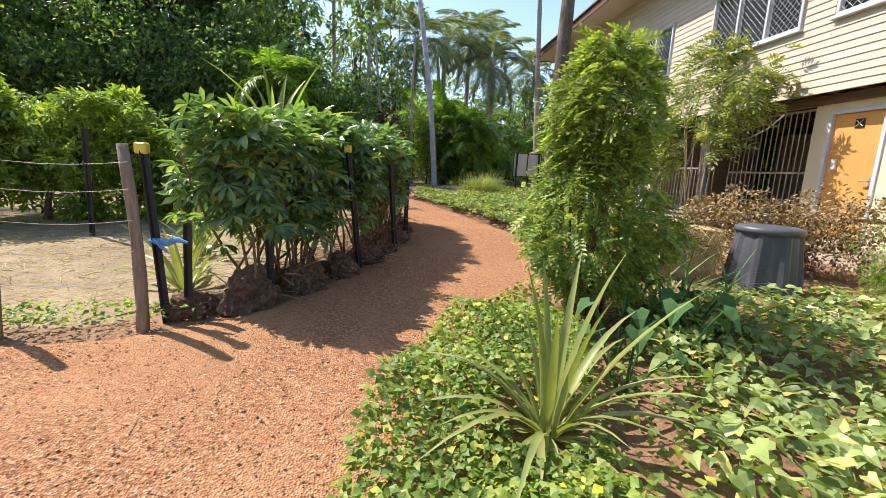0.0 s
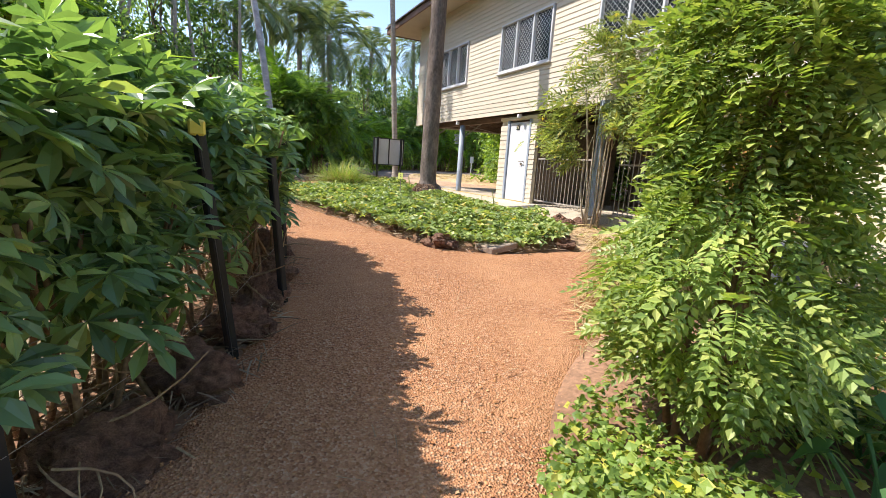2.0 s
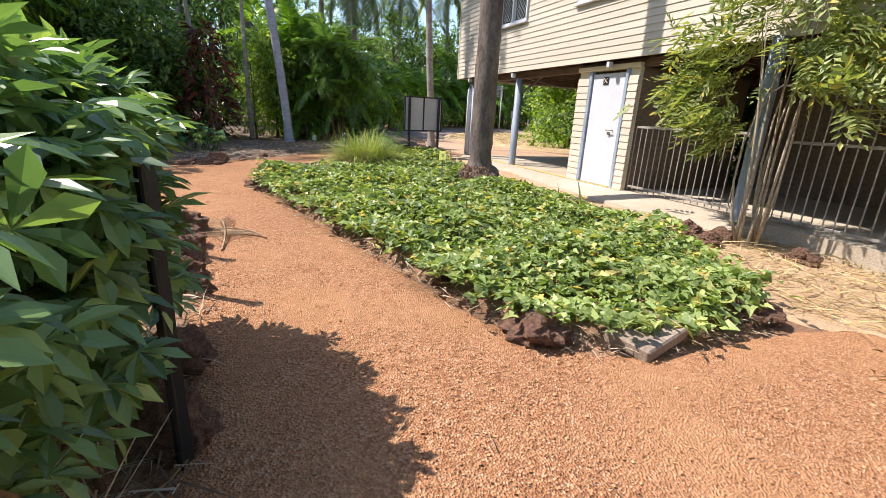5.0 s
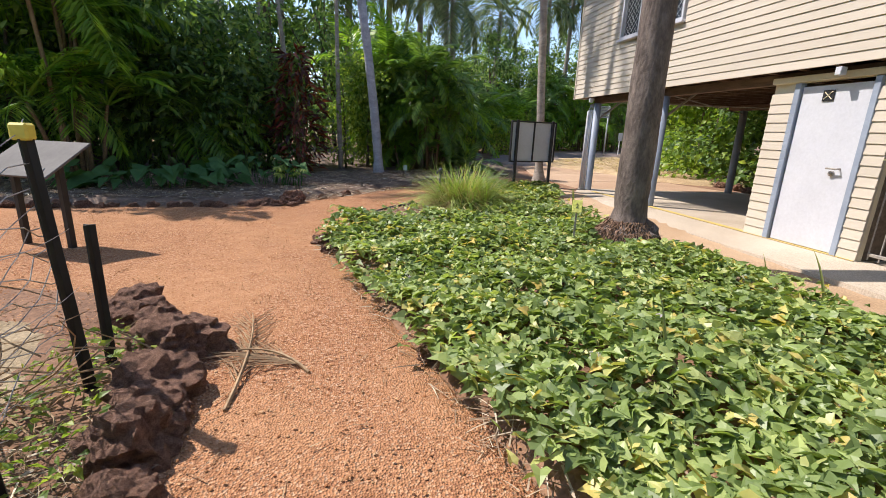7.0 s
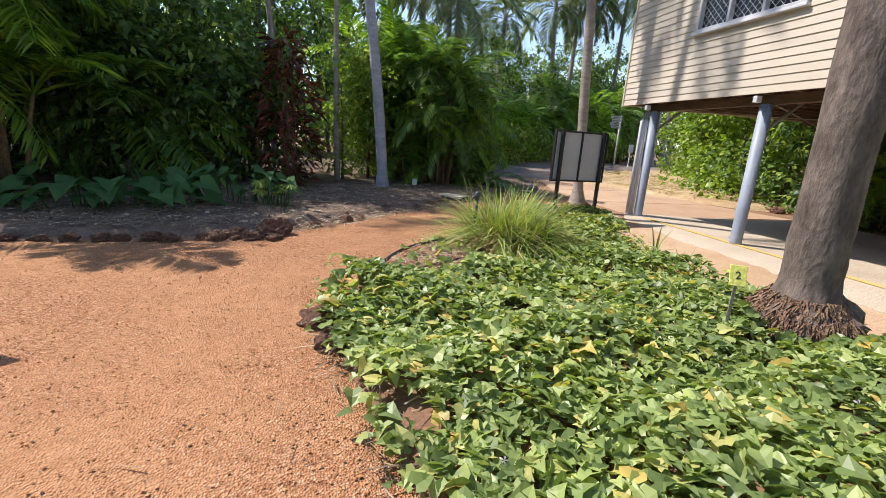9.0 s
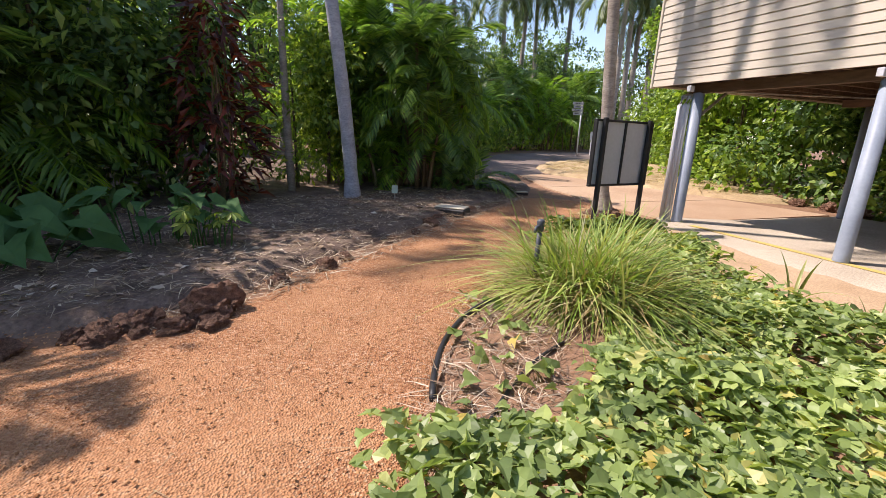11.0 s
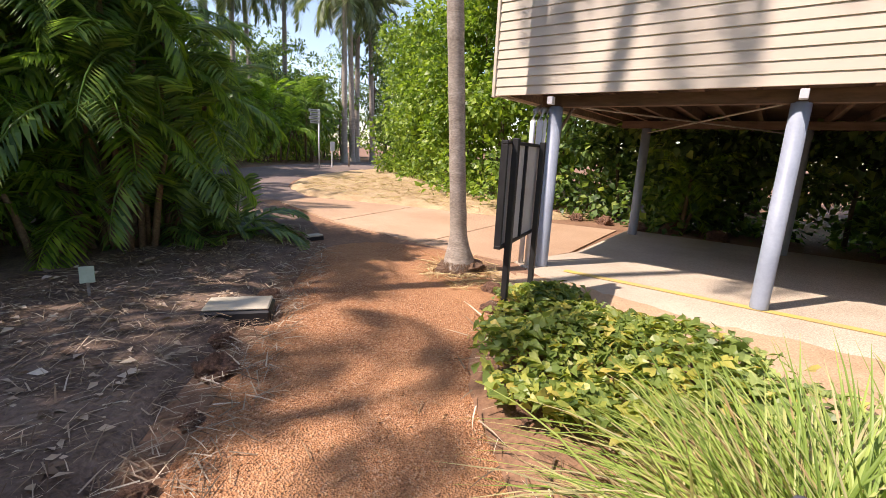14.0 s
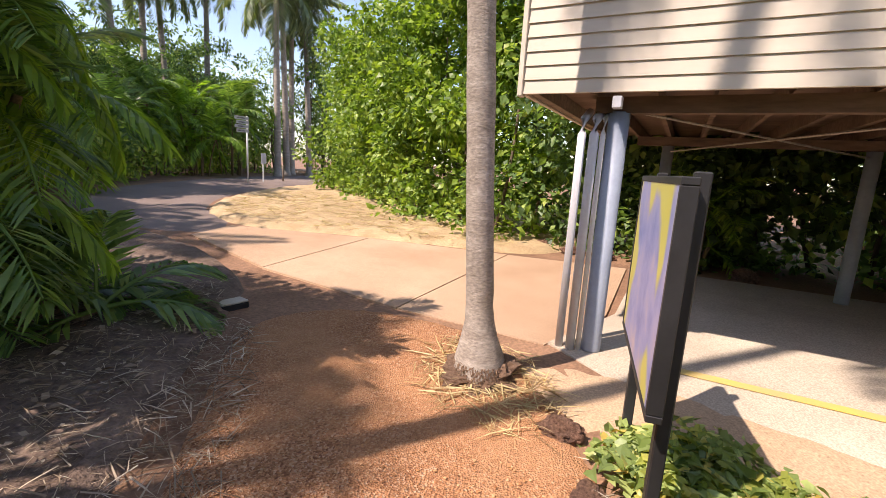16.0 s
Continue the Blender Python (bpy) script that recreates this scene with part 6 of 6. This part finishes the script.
def compost_bin():
    x, y = 3.92, 4.12
    t = thing("compost_bin", "black fluted plastic compost bin with a lid", "compost bin", (x, y, gz(x, y)), turn=-20)
    n, prof = 48, [(0.36, 0.0), (0.36, 0.05), (0.345, 0.1), (0.28, 0.66), (0.29, 0.69)]
    v = []
    for rr, z in prof:
        for i in range(n):
            a = 2 * math.pi * i / n
            fl = 1 + (0.055 * (1 if math.sin(a * 8) > 0.1 else -0.4) if 0.08 < z < 0.67 else 0)
            v.append((rr * fl * math.cos(a), rr * fl * math.sin(a), z))
    f = [(j * n + i, j * n + (i + 1) % n, (j + 1) * n + (i + 1) % n, (j + 1) * n + i) for j in range(len(prof) - 1) for i in range(n)]
    f.append(tuple(range(n))[::-1])
    part("body", mesh_of("body", v, f, M["bin"]), t)
    part("lid", mesh_of("lid", *tube([(0, 0, 0.68), (0, 0, 0.70), (0, 0, 0.74), (0, 0, 0.755)], [0.30, 0.315, 0.305, 0.26], 32), M["bin"], True), t)
    return t


compost_bin()


def hay_bale():
    x, y = 3.12, 4.66
    t = thing("hay_bale", "loose golden hay bale at the path edge", "hay bale", (x, y, gz(x, y)), turn=-20)
    bm = bmesh.new()
    bmesh.ops.create_cube(bm, size=1)
    bmesh.ops.subdivide_edges(bm, edges=bm.edges[:], cuts=7, use_grid_fill=True)
    for w in bm.verts:
        c = w.co.copy()
        w.co = Vector((c.x * 0.95, c.y * 0.5, (c.z + 0.5) * 0.64)) + 0.05 * noise.noise_vector(c * 3.0) + 0.02 * noise.noise_vector(c * 9.0)
    me = bpy.data.meshes.new("bale")
    bm.to_mesh(me)
    bm.free()
    me.materials.append(M["hay"])
    part("bale", me, t)
    r = np.random.default_rng(95)
    n = 5200
    face = r.integers(0, 3, n)
    p = np.column_stack([(r.random(n) - 0.5) * 0.98, (r.random(n) - 0.5) * 0.54, r.random(n) * 0.66])
    p[face == 0, 2] = 0.64
    p[face == 1, 1] = np.sign(p[face == 1, 1]) * 0.27
    p[face == 2, 0] = np.sign(p[face == 2, 0]) * 0.49
    A = rand_dirs(n, r, 0.5) + np.array([0, 0, -0.7])
    part("straw", leaves_mesh("straw", [scatter(([(-0.012, 0, 0), (0.012, 0, 0), (0, 1, -0.15)], [(0, 1, 2)]), p, basis(A, ups(n, r, 0.8)), 0.16 + 0.12 * r.random(n))], M["drygrass"]), t, "loose straw stalks")
    return t


hay_bale()
_t = thing("pvc_pipe", "bent white plastic pipe frame beside hay", "pipe", (1.76, 3.70, gz(1.76, 3.70)))
part("tube", mesh_of("tube", *tube(smooth_outline([(0, 0), (0.3, 0.26), (0.62, 0.54), (0.95, 0.84), (1.22, 1.02)], 2, False) @ np.array([[1, 0, 0], [0, 1, 0]]) + np.column_stack([np.zeros(14), np.zeros(14), np.interp(np.linspace(0, 1, 14), [0, 0.45, 0.75, 1], [0.11, 0.13, 0.18, 0.22])]), 0.02, 8), M["pipe"], True), _t)
_t = thing("timber_rail", "grey round timber rail on stakes by the house", "rail", (3.9, 5.35, gz(3.9, 5.35)))
part("rail", mesh_of("rail", *tube([(0, 0, 0.72), (1.2, -0.2, 0.74), (2.9, -0.5, 0.73)], 0.03, 8), M["wood_post"], True), _t)
for _x in (0.1, 1.5, 2.8):
    part("stake", mesh_of("stake", *tube([(_x, -0.16 * _x, -0.1), (_x, -0.16 * _x, 0.72)], 0.025, 7), M["wood_post"], True), _t)
for _x, _y, _a in [(4.55, 3.35, 20), (4.75, 3.2, 65)]:
    _o = new("brick", mesh_of("brick", *box(-0.115, 0.115, -0.055, 0.055, 0, 0.076, 0.006), M["rock_red"]))
    _o.matrix_basis = pose(_x, _y, gz(_x, _y) + 0.06, 0, 0, _a)
    tagged(_o, "loose red clay brick on the soil", "brick", "loose bricks")


# slanted information panel on the far side of the lawn
_t = thing("info_panel", "slanted pale information panel on a dark stand", "sign", (-2.1, 12.6, gz(-2.1, 12.6)), turn=-25)
part("panel", mesh_of("panel", *box(-0.45, 0.45, -0.3, 0.3, -0.012, 0.012, 0.004), M["panel_dark"]), _t, at=pose(0, 0, 0.95, 32, 0, 0))
for _x in (-0.3, 0.3):
    part("leg", mesh_of("leg", *box(_x - 0.03, _x + 0.03, -0.03, 0.03, -0.1, 0.93, 0.005), M["black"]), _t)


# signposts by the road
def finger_post(x, y, h, label):
    t = thing("signpost", label, "signpost", (x, y, gz(x, y) - 0.05))
    part("pole", mesh_of("pole", *tube([(0, 0, 0), (0, 0, h)], 0.045, 10), M["pipe"], True), t)
    for k in range(4):
        z = h - 0.12 - 0.2 * k
        b = part("arrow_board", mesh_of("arrow_board", *box(-0.75 + 0.1 * (k % 2), 0.06, -0.06, -0.045, z - 0.08, z + 0.08, 0.004), M["grey_panel"]), t)
        part("lettering", mesh_of("lettering", *join([box(-0.6, -0.15, -0.064, -0.0605, z - 0.025, z - 0.008), box(-0.55, -0.2, -0.064, -0.0605, z + 0.01, z + 0.027)]), M["black"]), b)
    return t


finger_post(19.0, 35.7, 3.35, "white signpost with several grey direction boards")
_t = thing("notice", "small white notice on a short post", "sign", (20.6, 36.4, gz(20.6, 36.4) - 0.05))
part("post", mesh_of("post", *box(-0.03, 0.03, -0.03, 0.03, 0, 1.5, 0.004), M["pipe"]), _t)
part("plate", mesh_of("plate", *box(-0.17, 0.17, -0.05, -0.032, 1.05, 1.6, 0.004), M["white"]), _t)
for _x, _y in [(22.4, 36.8), (24.6, 36.2)]:
    _t = thing("bollard", "thin grey road bollard post", "bollard", (_x, _y, gz(_x, _y) - 0.05), group="road bollards")
    part("shaft", mesh_of("shaft", *tube([(0, 0, 0), (0, 0, 0.95), (0, 0, 1.0)], [0.05, 0.05, 0.03], 8), M["wood_post"], True), _t)

# loose litter, straw and pebbles
def strewn(name, outline, count, template, size, mat, label, category, seed, lean=0.25, up=0.045):
    r = np.random.default_rng(seed)
    p = points_in(outline, count, 2, seed)
    z = ground_z(p[:, 0], p[:, 1]) + up + 0.02 * r.random(len(p))
    A = rand_dirs(len(p), r, 0.12)
    s = scatter(template, np.column_stack([p, z]), basis(A, ups(len(p), r, lean)), size * (0.4 + r.random(len(p)) ** 2 * 1.2))
    return tagged(new(name, leaves_mesh(name, [s], M[mat])), label, category, kind="stuff")


TWIG = ([(-0.02, 0, 0), (0.02, 0, 0), (0.015, 0.5, 0.03), (-0.015, 0.5, 0.03), (0, 1, -0.02)], [(0, 1, 2, 3), (3, 2, 4)])
CHIP = ([(-0.5, -0.4, 0), (0.5, -0.45, 0), (0.55, 0.4, 0), (-0.45, 0.5, 0), (-0.2, -0.1, 0.26), (0.25, 0.15, 0.22)], [(0, 1, 4), (1, 2, 5), (2, 3, 5), (3, 0, 4), (1, 5, 4), (3, 4, 5)])
LIT_C = [(-6, 15.1), (-1.4, 15.2), (0.1, 15.5), (1.0, 16.4), (2.35, 17.7), (3.3, 18.5), (4.6, 19.8), (5.9, 20.7), (6.6, 21.6), (5, 22.0), (1, 20), (-6, 18)]
strewn("leaf_litter", LIT_C, 19000, TWIG, 0.155, "litter_strip", "grey-brown dry palm litter strewn on mulch", "leaf litter", 101, 0.3, 0.10)
strewn("leaf_litter", LIT_C, 4000, oval_leaf(0.5), 0.07, "litter_strip", "dry fallen leaves on the mulch bed", "leaf litter", 102, 0.4, 0.10)
strewn("straw_litter", [(10.2, 25.0), (10.9, 22.5), (11.1, 20.5), (11.6, 19), (13, 20.6), (14, 23), (16.5, 27.5), (18, 31), (14.5, 30), (11, 27.8)], 7000, TWIG, 0.3, "drygrass", "pale straw mulch pieces", "straw", 103, 0.4, 0.12)
strewn("yard_straw", [(-9, 3.0), (-1.8, 3.2), (-1.2, 4.6), (-0.7, 6.5), (-0.8, 10), (-9, 10.5)], 17000, TWIG, 0.12, "drygrass", "dry grass stubble on the lawn", "dry grass", 104, 0.9, 0.05)
strewn("dry_leaves", [(-1.3, 3.4), (-0.3, 4.2), (0.2, 5.6), (0.35, 7.6), (0.1, 9.4), (-0.7, 9.0), (-0.6, 6), (-1.5, 4)], 2600, TWIG, 0.2, "litter_strip", "dry leaves and twigs under the cassava row", "leaf litter", 105, 0.6, 0.05)
strewn("dry_leaves", [(4.3, 6.2), (6.6, 6.0), (6.6, 8.9), (5.5, 9.3), (5.0, 7.8)], 1500, TWIG, 0.25, "drygrass", "dry straw and twigs below the sapling", "leaf litter", 106, 0.5, 0.04)
strewn("dry_leaves", [(0.95, 13.1), (1.5, 14.1), (2.2, 14.9), (2.6, 14.3), (2.0, 13.4), (1.4, 12.9)], 1700, TWIG, 0.13, "litter_strip", "dry stalks on the bare corner of the bed", "leaf litter", 107, 0.6, 0.10)
strewn("dry_leaves", [(5.2, 17.3), (6.0, 17.2), (6.7, 17.9), (6.4, 18.6), (5.5, 18.3)], 900, TWIG, 0.2, "drygrass", "dry grass round the palm's foot", "leaf litter", 108, 0.5, 0.04)
strewn("dry_leaves", [(2.0, 3.8), (2.6, 4.4), (3.6, 5.1), (3.2, 5.5), (2.3, 4.8), (1.7, 4.1)], 1100, TWIG, 0.18, "drygrass", "loose hay on the path edge", "hay", 109, 0.4, 0.04)
strewn("pebbles", [(-4, -0.5), (0.3, 0.2), (0.4, 2.4), (2.2, 4.3), (4.0, 5.8), (2.6, 6.7), (1.7, 8.8), (1.0, 12.2), (1.2, 13.6), (3.2, 15.8), (5.4, 17.2), (4.9, 19.3), (3.3, 18.0), (1.0, 15.9), (-3, 14.7), (-3, 11.5), (0.1, 9.8), (0.4, 7.5), (0, 5.4), (-1.0, 3.2), (-4, 2.6)], 62000, CHIP, 0.0105, "pebble", "loose orange laterite gravel stones on the path", "gravel", 110, 0.5, 0.022)
strewn("path_twigs", [(-2, 0.5), (0.2, 1), (0.5, 3), (2.2, 5), (1.6, 8.5), (0.9, 12), (2.8, 15.6), (4.5, 18), (3, 17.6), (0, 15), (0, 10), (0.2, 6), (-1, 3)], 420, TWIG, 0.12, "dead", "small dry twigs on the gravel", "twigs", 111, 0.2, 0.04)
strewn("edge_litter", [(-0.2, 14.75), (1.1, 15.75), (2.5, 17.05), (3.55, 17.95), (5.0, 19.25), (5.9, 20.2), (5.6, 20.6), (3.2, 18.5), (0.9, 16.35), (-0.3, 15.25)], 3200, TWIG, 0.17, "litter_strip", "broken dry litter along the path edge", "leaf litter", 112, 0.35, 0.045)
strewn("edge_litter", [(1.9, 7.3), (1.55, 8.8), (1.15, 10.3), (0.75, 12.0), (0.6, 12.8), (0.95, 12.7), (1.25, 11.6), (1.6, 10.2), (1.95, 8.8), (2.3, 7.6), (4.2, 7.0), (4.2, 6.6), (2.7, 6.6)], 1500, TWIG, 0.15, "litter_strip", "dry stalks at the edge of the vine bed", "leaf litter", 113, 0.5, 0.045)
strewn("bed_litter", BED_B, 3000, TWIG, 0.2, "litter_strip", "dry stalks under the sweet potato vine", "leaf litter", 114, 0.6, 0.09)
